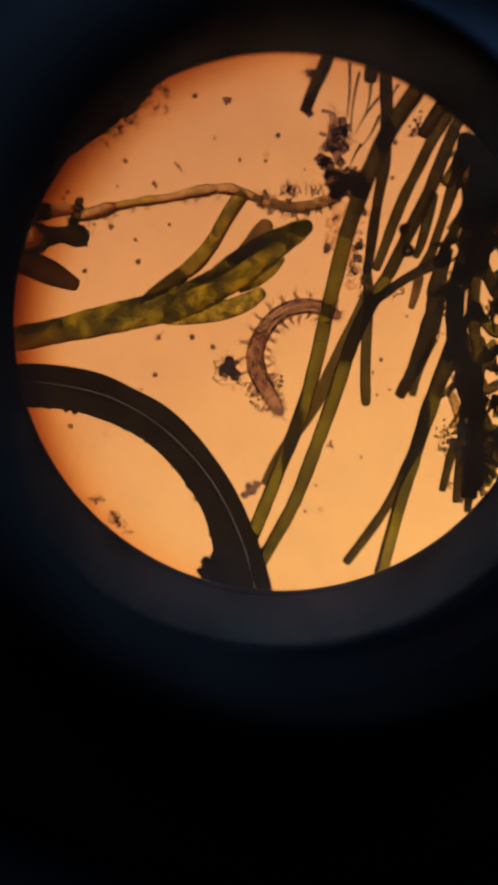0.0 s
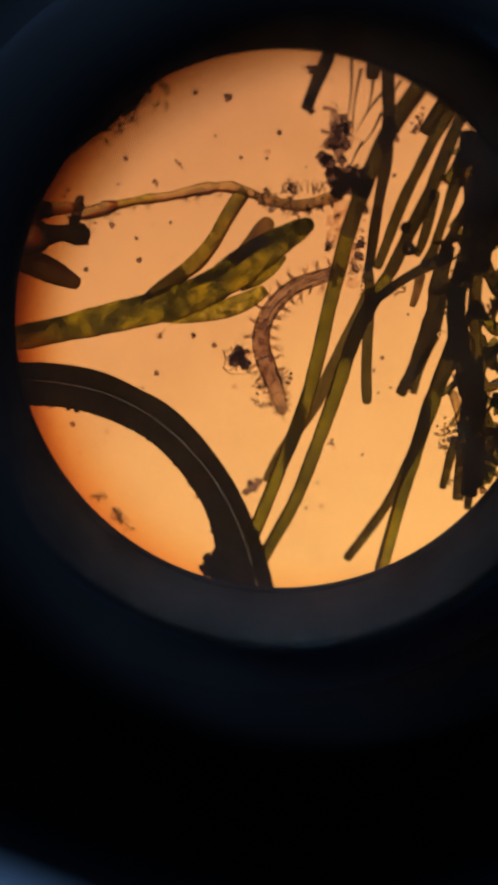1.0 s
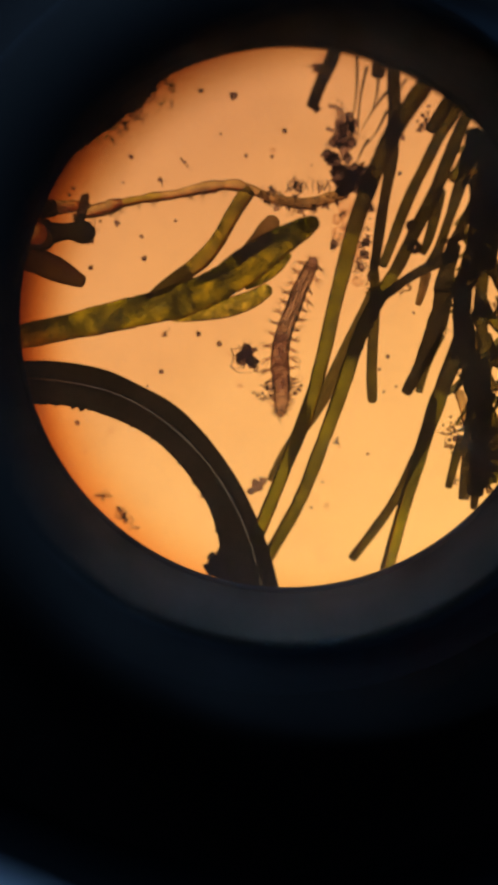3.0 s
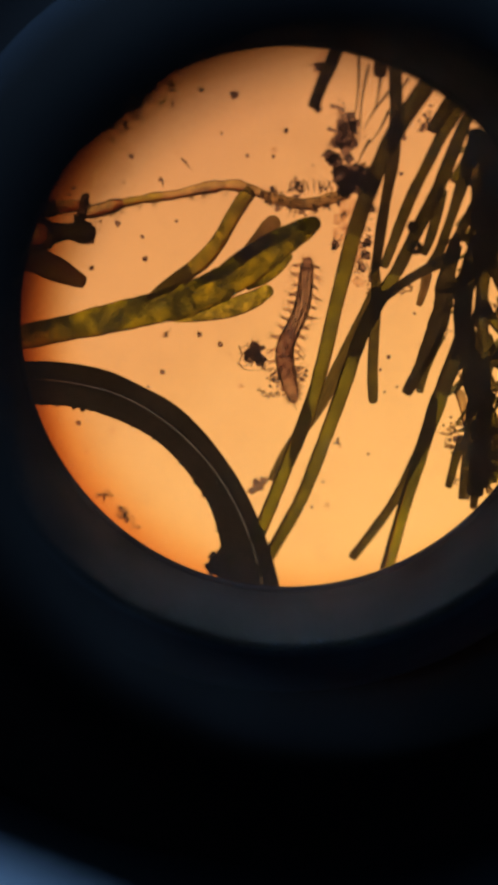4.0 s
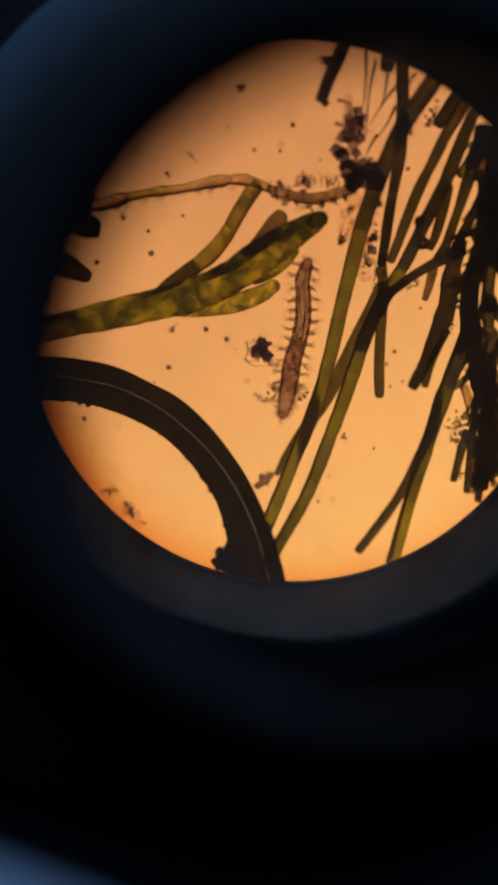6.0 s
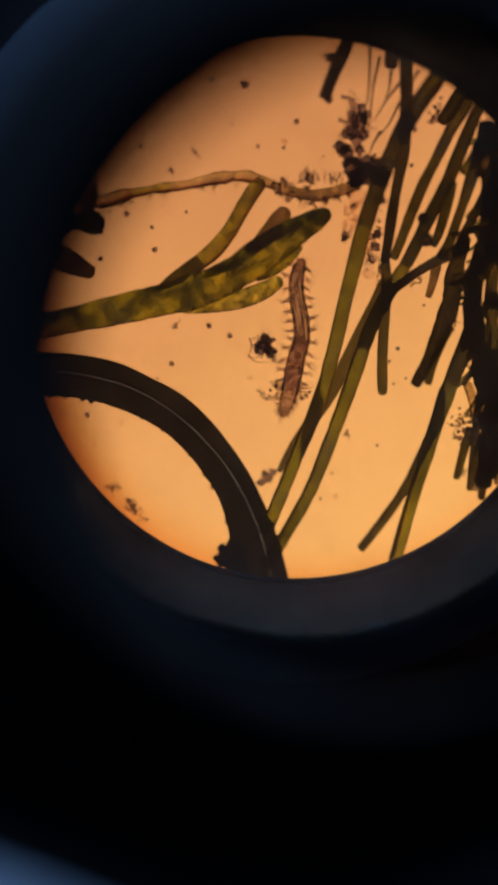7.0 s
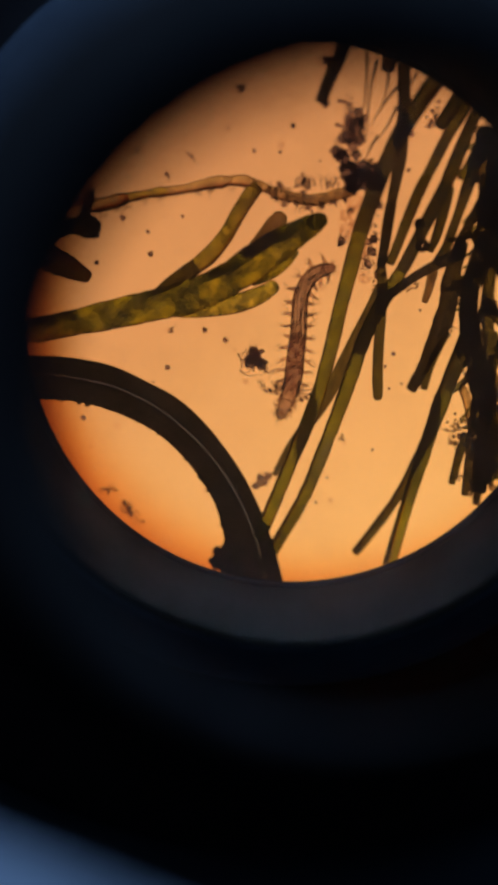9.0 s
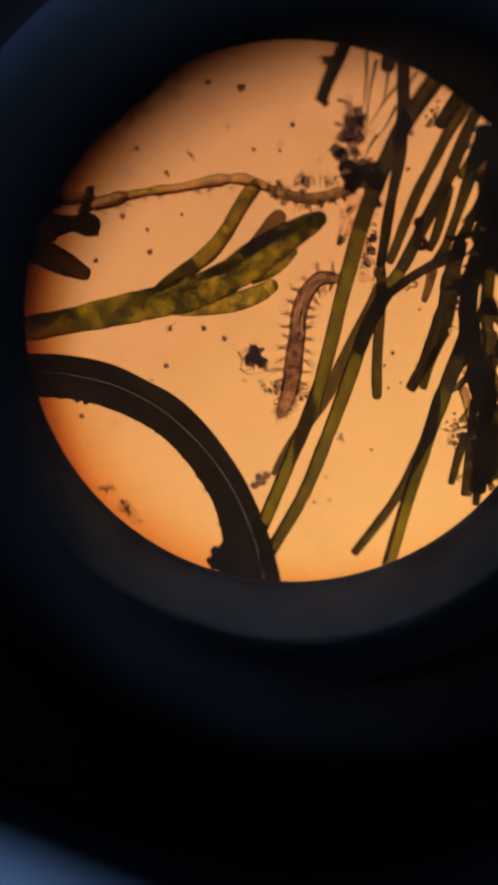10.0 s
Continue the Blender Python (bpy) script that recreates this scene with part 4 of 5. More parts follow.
    heap("dark knot on a withered filament", [(-7.51, 4.64, -0.45)][0], 0.26, 9, SOOT, 0, 1.0, 0)
    heap("dark knot on a withered filament", [(-8.83, 4.35, -0.5)][0], 0.36, 16, SOOT, 0, 1.3, 0.2)
    heap("brown sediment under the bubble rim", [(-7.26, -6.64, -1.15)][0], 0.34, 24, PURPLE, 3, 1.5, 0.2, 0.2)
    heap("brown sediment under the bubble rim", [(-6.39, -7.47, -1.15)][0], 0.5, 30, PURPLE, 2, 1.6, 2.3, 0.2)
    mass("dark ragged sediment by the bubble rim", [(-2.58, -9.23, -0.5, 0.39), (-2.84, -9.45, -0.5, 0.26), (-2.45, -9.68, -0.5, 0.3), (-2.27, -8.82, -0.5, 0.22), (-2.71, -9.09, -0.5, 0.19), (-2.32, -10.04, -0.5, 0.3), (-2.18, -9.54, -0.5, 0.26), (-2.53, -8.76, -0.5, 0.17)], RIM)
    heap("brown crumbly sediment in the thicket", [(6.43, -4.06, -0.7)][0], 0.6, 26, CRUST, 2, 1.5, 1.3, 0.22)
    heap("brown crumbs by a filament", [(4.5, 1.39, -0.8)][0], 0.4, 12, CRUST, 1, 1.6, 0.3, 0.2)
    heap("brown crumbs by a filament", [(5.98, -0.22, -0.8)][0], 0.35, 12, CRUST, 1, 1.5, 1.0, 0.22)
    heap("grey crumbs at a filament tip", [(6.62, -5.93, -0.9)][0], 0.3, 12, PURPLE, 1, 1.4, 1.3, 0.22)
    heap("dark clump at the rim", [(1.06, 9.54, -0.8)][0], 0.32, 10, PURPLE, 0, 1.2, 0.3)
    heap("faint smudge of sediment", [(1.78, 9.16, -0.9)][0], 0.2, 7, FAINT)
    heap("purplish clump at the rim", [(5.11, 7.58, -0.9)][0], 0.42, 14, PURPLE, 0, 1.5, 1.3)
    heap("pale crumbs by a jointed filament", [(-0.57, 4.99, -0.9)][0], 0.5, 16, PURPLE, 2, 1.6, -0.3, 0.15)
    for p in [(-7.2, 4.03, -0.6, 0.35), (-6.65, 4.2, -0.6, 0.26), (-6.2, 4.32, -0.6, 0.22), (-5.54, 4.49, -0.6, 0.17), (-3.59, 4.82, -0.6, 0.22), (-4.99, 4.57, -0.6, 0.17), (-3.12, 4.91, -0.6, 0.26), (-2.31, 4.99, -0.6, 0.17), (-4.18, 4.82, -0.6, 0.13), (-0.57, 4.49, -0.6, 0.22), (0.28, 4.24, -0.6, 0.26), (1.02, 4.37, -0.6, 0.19), (-0.36, 4.99, -0.6, 0.19)]:
        heap("brown crumbs clinging to a jointed filament", p[:3], p[3] * 1.2, 14, CRUST, 2, 1.5, p[0], 0.16)
    for k, (x, y) in enumerate(((-0.8, 4.86), (-0.35, 4.72), (0.1, 4.62), (0.55, 4.5), (1.0, 4.55), (1.45, 4.68), (1.9, 4.82))):
        heap("mauve crumbs crusting a pale filament", (x, y, -0.55), 0.36, 14, (HAZEL, PURPLE, HAZEL)[k % 3], 4, 1.5, 0.2 * k, 0.13)
    mass("faint brown haze of fine sediment", [(2.33, 4.05, -1.15, 0.31), (2.03, 3.54, -1.15, 0.26), (2.51, 2.64, -1.15, 0.26), (2.23, 4.55, -1.15, 0.33), (1.94, 4.07, -1.15, 0.2), (2.6, 3.11, -1.15, 0.22), (2.74, 1.72, -1.15, 0.2)], FAINT)
    mass("grey-mauve sediment caught beside a filament", [(2.16, 7.26, -0.6, 0.26), (1.95, 6.89, -0.6, 0.24), (2.41, 7.46, -0.6, 0.17), (2.28, 7.75, -0.6, 0.13), (1.7, 6.76, -0.6, 0.15), (1.9, 7.5, -0.6, 0.13), (2.37, 6.76, -0.6, 0.19), (2.08, 6.56, -0.6, 0.19)], HAZEL)
    wisp = thing("sediment_clump", [(2.07, 7.3, -0.6)][0], "thin grey wisps rising from the sediment", "debris", grp)
    for i, (a, b) in enumerate((([(1.52, 8.11, -0.6), (2.15, 7.75, -0.6)]), ([(2.15, 7.75, -0.6), (2.71, 7.01, -0.6)]), ([(1.94, 7.79, -0.6), (1.99, 6.93, -0.6)]), ([(1.44, 7.3, -0.6), (2.24, 7.3, -0.6)]), ([(1.7, 6.97, -0.6), (2.62, 6.89, -0.6)]), ([(2.24, 7.7, -0.6), (2.16, 6.89, -0.6)]))):
        at = np.array(wisp.location) / MM
        part("thread", hair(np.array(a[:3]) - at, np.array(b[:3]) - at, 0.16, 0.12 * (-1) ** i, 7), HAZEL, wisp, origin=(0, 0, 0))
    mass("brown wisp of sediment at the end of a thread", [(-1.08, -6.25, -1.1, 0.18), (-1.34, -6.43, -1.1, 0.13), (-0.86, -6.02, -1.1, 0.13), (-1.21, -6.07, -1.1, 0.11)], HAZEL)
    mass("mauve crumbs beside a filament", [(3, 3.18, -0.95, 0.15), (2.97, 2.71, -0.95, 0.15), (2.84, 2.25, -0.95, 0.13), (3.12, 4.47, -0.95, 0.13), (1.8, 3.1, -0.95, 0.15), (3.24, 1.82, -0.95, 0.13)], HAZEL)
    mass("crumbling matter on a pale filament", [(-0.74, 4.72, -0.8, 0.13), (-0.4, 4.55, -0.8, 0.15), (0.07, 4.47, -0.8, 0.13), (0.54, 4.35, -0.8, 0.17), (1.03, 4.39, -0.8, 0.15), (1.48, 4.55, -0.8, 0.15), (1.88, 4.72, -0.8, 0.15), (0.32, 4.85, -0.8, 0.13), (-0.57, 5.1, -0.8, 0.15)], HAZEL, 0.55)
    mass("dark crumbs clinging to a blunt rod", [(1.34, 9.05, -0.6, 0.13), (1.59, 9.61, -0.6, 0.15), (1.01, 8.36, -0.6, 0.15), (1.75, 10.05, -0.6, 0.15), (1.13, 9.45, -0.6, 0.13), (1.06, 8.03, -0.6, 0.13)], INKY)
    mass("dark crumbs on a ragged filament end", [(-7.77, 4.08, -0.7, 0.17), (-7.55, 3.75, -0.7, 0.15), (-7.5, 3.3, -0.7, 0.17), (-7.57, 4.83, -0.7, 0.15), (-7.59, 4.54, -0.7, 0.17), (-7.68, 4.3, -0.7, 0.17), (-9.0, 3.85, -0.7, 0.14)], INKY)
    # crust along the rim
    crust = thing("rim_crust", (-5.9, 7.9, 0.1), "dark crust with brown fibres grown over the rim", "debris")
    part("body", tube(spline([(-7.75, 6.55, 0.1, 0.5), (-7.0, 7.2, 0.1, 0.8), (-6.35, 7.8, 0.1, 1.0), (-5.7, 8.3, 0.1, 1.0), (-5.1, 8.9, 0.1, 0.85), (-4.4, 9.45, 0.1, 0.6), (-3.6, 9.75, 0.1, 0.4)]), 0.4, 14, (0.4, 0.4), 0.22, 6.0), RIM, crust, "dark opaque edge of the crust")
    for k in range(90):
        x, y, spread = rng.choice(((-6.08, 7.52, 0.34), (-5.7, 7.75, 0.3), (-6.5, 7.15, 0.26), (-4.8, 8.6, 0.22), (-4.35, 9.0, 0.22), (-5.25, 8.15, 0.2)))
        x, y, a = rng.gauss(x, spread), rng.gauss(y, spread), rng.uniform(0, 6.3)
        l = rng.uniform(0.15, 0.42)
        at = np.array((x + 5.9, y - 7.9, rng.uniform(-0.3, 0.1)))
        part("fibre", hair(at, at + np.array((l * math.cos(a), l * math.sin(a), 0)), rng.uniform(0.05, 0.12), rng.uniform(-0.5, 0.5)), (OLIVE_PALE, SOOT, CRUST, MOSSY)[k % 4], crust, origin=(0, 0, 0))
    # single specks
    for p in [(-1.99, 8.52, -0.8, 0.33), (-3.21, 8.68, -0.8, 0.2), (-0.09, 7.25, -0.8, 0.2), (-1.53, 6.36, -0.8, 0.17), (-5.84, 6.32, -0.8, 0.2), (-6.4, 3.9, -0.8, 0.24), (-5.4, 2.58, -0.8, 0.22), (-3.38, -0.26, -0.8, 0.22), (-2.58, -0.65, -0.8, 0.22), (-4.8, -1.71, -0.8, 0.22), (-8.1, -3.7, -0.8, 0.22), (3.89, -1.12, -0.8, 0.17), (3.57, -1.62, -0.8, 0.15), (-5.49, 3.4, -0.8, 0.17), (-4.2, 3.97, -0.8, 0.13), (4.17, 1.49, -0.8, 0.2), (4.3, 7, -0.8, 0.22), (4.21, 5.7, -0.8, 0.17), (-0.57, 6.32, -0.8, 0.15), (-2.48, 7.15, -0.8, 0.11), (-7.44, 2.24, -0.8, 0.2), (-6.15, 5.39, -0.8, 0.11), (-8.02, 5.18, -0.8, 0.17), (-8.18, 4.93, -0.8, 0.15), (0.91, 6.01, -0.8, 0.11), (3.18, -4.91, -0.8, 0.13), (4.84, 0.53, -0.8, 0.11), (-5.35, -2.27, -0.8, 0.11), (3.76, -2.49, -0.8, 0.11), (4.23, -2.28, -0.8, 0.11), (1.43, -6.02, -0.8, 0.11), (1, -7.03, -0.8, 0.13)]:
        solo("speck", ball(p[:3], p[3] / 2.4, 1.0, p[0] * 3, 3, 0.5, 1.6), PURPLE if p[3] > 0.19 else HAZEL, p[:3], "tiny dark speck adrift in the water", "speck", "specks")
    for x, y in [(rng.uniform(-8, 8), rng.uniform(-8, 8)) for i in range(22)]:
        if math.hypot(x, y) < 9.3:
            at = (x, y, -1.05)
            solo("speck", ball(at, rng.uniform(0.03, 0.12), 1.1, x * 3, 3, 0.5, 2.2), FAINT, at, "faint pale speck adrift in the water", "speck", "faint specks")
    # fine hairs near the rim
    hairs = (([(2.52, 9.79, -0.5), (2.32, 7.3, -0.5)]), ([(2.9, 9.48, -0.55), (2.62, 7.21, -0.55)]), ([(3.32, 9.02, -0.5), (3.11, 7.91, -0.5)]), ([(3.68, 8.62, -0.5), (2.74, 7.24, -0.5)]),
             ([(3.65, 7.91, -0.5), (2.99, 6.75, -0.5)]), ([(4.34, 9.02, -0.5), (4.1, 8.58, -0.5)]), ([(2.4, 7.5, -0.5), (2.28, 6.68, -0.5)]), ([(2.99, 6.89, -0.5), (2.54, 5.97, -0.5)]))
    for i, (a, b) in enumerate(hairs):
        solo("hair", hair(a, b, 0.115, 0.04 * (-1) ** i, 6), HAIR, a, "fine dark hair standing among the filaments", "hair", "fine hairs")
    for p in [(4.6, 3.74, -0.2, 0.43), (4.74, 2.96, -0.2, 0.51)]:
        r = p[3] / 2
        # dark shell with open poles: the hole stands in for a central highlight
        arc = [(r * math.cos(radians(a)), r * math.sin(radians(a))) for a in range(-76, 77, 8)]
        v, f = lathe(arc, 32, False)
        solo("egg", ([(x + p[0], y + p[1], z + p[2]) for x, y, z in v], f), EGG, p[:3], "small round dark egg, open at its poles to imitate a highlight", "egg", "eggs")


algae()
blades()
thicket()
tangle()
bubble()
debris()

# ---- worm ----
SEGMENTS = 44
PITCH = 0.146
worm = thing("bristle_worm", (0, 0, -0.6), "small translucent pinkish brown bristle worm with a striped front", "worm")
worm_segments = []


def worm_width(u):
    """Body width in millimetres from the head (0) to the tail (1)."""
    return np.interp(u, [0, 0.03, 0.07, 0.12, 0.2, 0.35, 0.5, 0.62, 0.72, 0.8, 0.86, 0.93, 1.0], [0.34, 0.50, 0.50, 0.54, 0.58, 0.60, 0.62, 0.68, 0.72, 0.66, 0.62, 0.58, 0.34])


def build_worm():
    rng = random.Random(11)
    for i in range(SEGMENTS):
        u = i / (SEGMENTS - 1)
        half = PITCH * (0.62 if u < 0.46 else 0.55)
        w = worm_width(u)
        w0, w1 = worm_width(u + 1 / SEGMENTS), worm_width(u - 1 / SEGMENTS)
        line = np.array([(0, -half, 0, w0 * 0.95), (0, -half * 0.5, 0, (w0 + w) / 2), (0, 0, 0, w * 1.04), (0, half * 0.5, 0, (w1 + w) / 2), (0, half, 0, w1 * 0.95)])
        last, first = i == SEGMENTS - 1, i == 0
        seg = part("segment", tube(line, 0.62, 16, (0.9, 0.9), 0.05, i * 1.3, (last, first)), WORM_TAIL if u > 0.86 else WORM_MID if u > 0.5 or u < 0.05 else WORM, worm, origin=(0, 0, 0))
        worm_segments.append(seg)
        if 0.04 < u < 0.54:
            for k in (-0.34, -0.17, 0.02, 0.15, 0.33):
                d = (0.026 + 0.034 * rng.random()) * (0.6 + 0.4 * min(1, u / 0.15))
                x0, x1 = (k + 0.035 * math.sin(0.55 * (i + e) + 9 * k) for e in (0.5, -0.5))
                part("stripe", tube(np.array([(x0 * w, -half, 0.1, d), ((x0 + x1) / 2 * w, 0, 0.1, d * 1.1), (x1 * w, half, 0.1, d)]), 0.8, 6, (0.2, 0.2), 0.0, 0, (False, False)), STRIPE, seg, "dark lengthwise stripe", origin=(0, 0, 0))
        # thin dark tubes along the flanks imitate the see-through body's edge darkening
        if u < 0.86:
            for k in (-0.46, 0.46):
                part("side_wall", tube(np.array([(k * w0, -half, 0, 0.05), (k * w * 1.03, 0, 0, 0.06), (k * w1, half, 0, 0.05)]), 1.0, 6, (0.2, 0.2), 0.0, 0, (False, False)), WALLS, seg, "dark outline imitating the darkening at the body's edge", origin=(0, 0, 0))
        if i % 9 == 3 and u > 0.4:
            part("crease", tube(np.array([(-0.4 * w, 0.02, 0.1, 0.03), (0, 0.05, 0.15, 0.05), (0.4 * w, 0.0, 0.1, 0.03)]), 0.8, 6), WALLS, seg, "dark cross crease", origin=(0, 0, 0))
        for side in (-1, 1):
            shapes = []
            if u < 0.84 and i % 3 == 1:
                lean = rng.uniform(-30, 20)
                out = rng.uniform(0.22, 0.40)
                for k in range(3):
                    a = radians(lean + rng.uniform(-28, 28))
                    l = out + rng.uniform(0.0, 0.24)
                    shapes.append(hair((side * (w * 0.44 + out * 0.5), rng.uniform(-0.4, 0.4) * half, rng.uniform(-0.08, 0.08)),
                                       (side * (w * 0.46 + l * math.cos(a)), l * math.sin(a), rng.uniform(-0.1, 0.1)), 0.034, rng.uniform(-0.45, 0.45)))
                part("bristle_tuft", join(shapes), BRISTLE, seg, origin=(0, 0, 0))
                part("foot", tube(np.array([(side * w * 0.38, 0.02, 0, 0.30), (side * (w * 0.45 + out * 0.3), 0.02, 0, 0.15), (side * (w * 0.45 + out * 0.65), 0.5 * out * math.sin(radians(lean)), 0, 0.085), (side * (w * 0.45 + out), out * math.sin(radians(lean)), 0, 0.035)]), 0.7, 10, (0.3, 0.8), 0.2, i * 2.0 + side), FOOT, seg, origin=(0, 0, 0))
            elif u >= 0.8:
                for k in range(8):
                    a = radians(rng.uniform(-75, 35))
                    l = rng.uniform(0.08, 0.32)
                    shapes.append(hair((side * w * 0.38, rng.uniform(-0.5, 0.5) * half, rng.uniform(-0.08, 0.08)),
                                       (side * (w * 0.44 + l * math.cos(a)), l * math.sin(a), rng.uniform(-0.1, 0.1)), 0.04, rng.uniform(-0.3, 0.3)))
                part("bristle_tuft", join(shapes), BRISTLE, seg, origin=(0, 0, 0))
        if 0.46 < u < 0.88:
            for k in range(2):
                x, r = rng.uniform(-0.36, 0.36) * w, rng.uniform(0.05, 0.13)
                part("gut_grain", ball((x, rng.uniform(-0.6, 0.6) * half, rng.uniform(-0.1, 0.1)), r, 0.6, i * 3.1 + k, 2, 0.5), FAINT_GUT, seg, origin=(0, 0, 0))
        if i == int(SEGMENTS * 0.83):
            for side in (-1, 1):
                shapes = [hair((side * w * 0.4, rng.uniform(-0.08, 0.08), 0), (side * (w * 0.45 + rng.uniform(0.25, 0.55)), rng.uniform(-0.2, 0.3), rng.uniform(-0.1, 0.1)), 0.05, rng.uniform(-0.5, 0.5)) for k in range(7)]
                for k in range(6):
                    r = rng.uniform(0.03, 0.075)
                    part("crumb", ball((side * (w * 0.45 + rng.uniform(0.15, 0.5)), rng.uniform(-0.3, 0.15), 0), r, 0.9, k + side, 2, 0.7, 1.8), SOOT, seg, "dark crumb clinging to the bristles", origin=(0, 0, 0))
                part("side_brush", join(shapes), WALLS, seg, "dense brush of bristles near the tail", origin=(0, 0, 0))
        if i > SEGMENTS - 4:
            shapes = [hair((rng.uniform(-0.06, 0.06), -half, 0), (rng.uniform(-0.2, 0.2), -half - rng.uniform(0.2, 0.45), 0), 0.045, rng.uniform(-0.3, 0.3)) for k in range(3)]
            part("tail_thread", join(shapes), BRISTLE, seg, origin=(0, 0, 0))
        if first:
            for k in range(7):
                a = radians(-75 + 25 * k)
                part("feeler", hair((0.14 * math.sin(a), half, 0), (0.36 * math.sin(a), half + 0.30 * math.cos(a), 0), 0.05, rng.uniform(-0.3, 0.3)), BRISTLE, seg, origin=(0, 0, 0))


build_worm()
rng_d = random.Random(21)
lump = thing("sediment_lump", (0, 0, -0.6), "dark ragged lump of sediment dragged by the worm", "debris", "sediment dragged along")
for k, (x, y, r) in enumerate([(0, 0, 0.26), (0.1, 0.22, 0.2), (-0.12, -0.16, 0.22), (0.16, -0.2, 0.2), (0.3, -0.34, 0.16), (-0.02, 0.38, 0.11)]):
    part("lump", ball((x, y, 0), r * 0.8, 1.2, 2.7 * k, 3, 0.5, 2.4), HAZEL, lump, origin=(0, 0, 0))
    for i in range(4):
        a, d = rng_d.uniform(0, 6.3), r * rng_d.uniform(0.6, 1.3)
        part("lump", ball((x + d * math.cos(a), y + d * math.sin(a), 0), r * rng_d.uniform(0.2, 0.5), 1.2, i + x, 2, 0.6, 2.0), (SOOT, HAZEL)[i % 2], lump, origin=(0, 0, 0))
for k in range(7):
    y = rng_d.uniform(-0.4, 0.3)
    part("thread", hair((-0.1, y, 0), (-0.62 + rng_d.uniform(-0.06, 0.12), y + rng_d.uniform(-0.2, 0.2), 0), 0.05, rng_d.uniform(-0.4, 0.4)), WALLS, lump, origin=(0, 0, 0))
part("thread", hair((-0.58, 0.3, 0), (-0.62, -0.45, 0), 0.06, 0.15), WALLS, lump, origin=(0, 0, 0))
part("thread", hair((-0.62, -0.35, 0), (0.1, -0.62, 0), 0.06, -0.2), WALLS, lump, origin=(0, 0, 0))
clump(lump, (0.34, -0.5, 0), 0.3, 20, rng_d, SOOT, 0.17, 0.4, 1.3, -0.6, 3)
clump(lump, (0.66, -0.62, 0), 0.26, 16, rng_d, PURPLE, 0.16, 0.4, 1.6, 0.1, 3)
clump(lump, (-0.1, 0.1, 0), 0.5, 26, rng_d, SOOT, 0.15, 0.4, 1.0, 0.3, 5)
string = thing("sediment_string", (0, 0, -0.6), "crumbly brown string of sediment by the worm's tail", "debris", "sediment dragged along")
clump(string, (-0.35, 0.1, 0), 0.22, 14, rng_d, SOOT, 0.22, 0.4, 1.4, -0.6, 3)
clump(string, (-0.1, -0.05, 0), 0.26, 16, rng_d, PURPLE, 0.2, 0.4, 1.8, 0.0, 3)
clump(string, (0.2, -0.02, 0), 0.26, 16, rng_d, SOOT, 0.18, 0.4, 1.6, 0.7, 3)


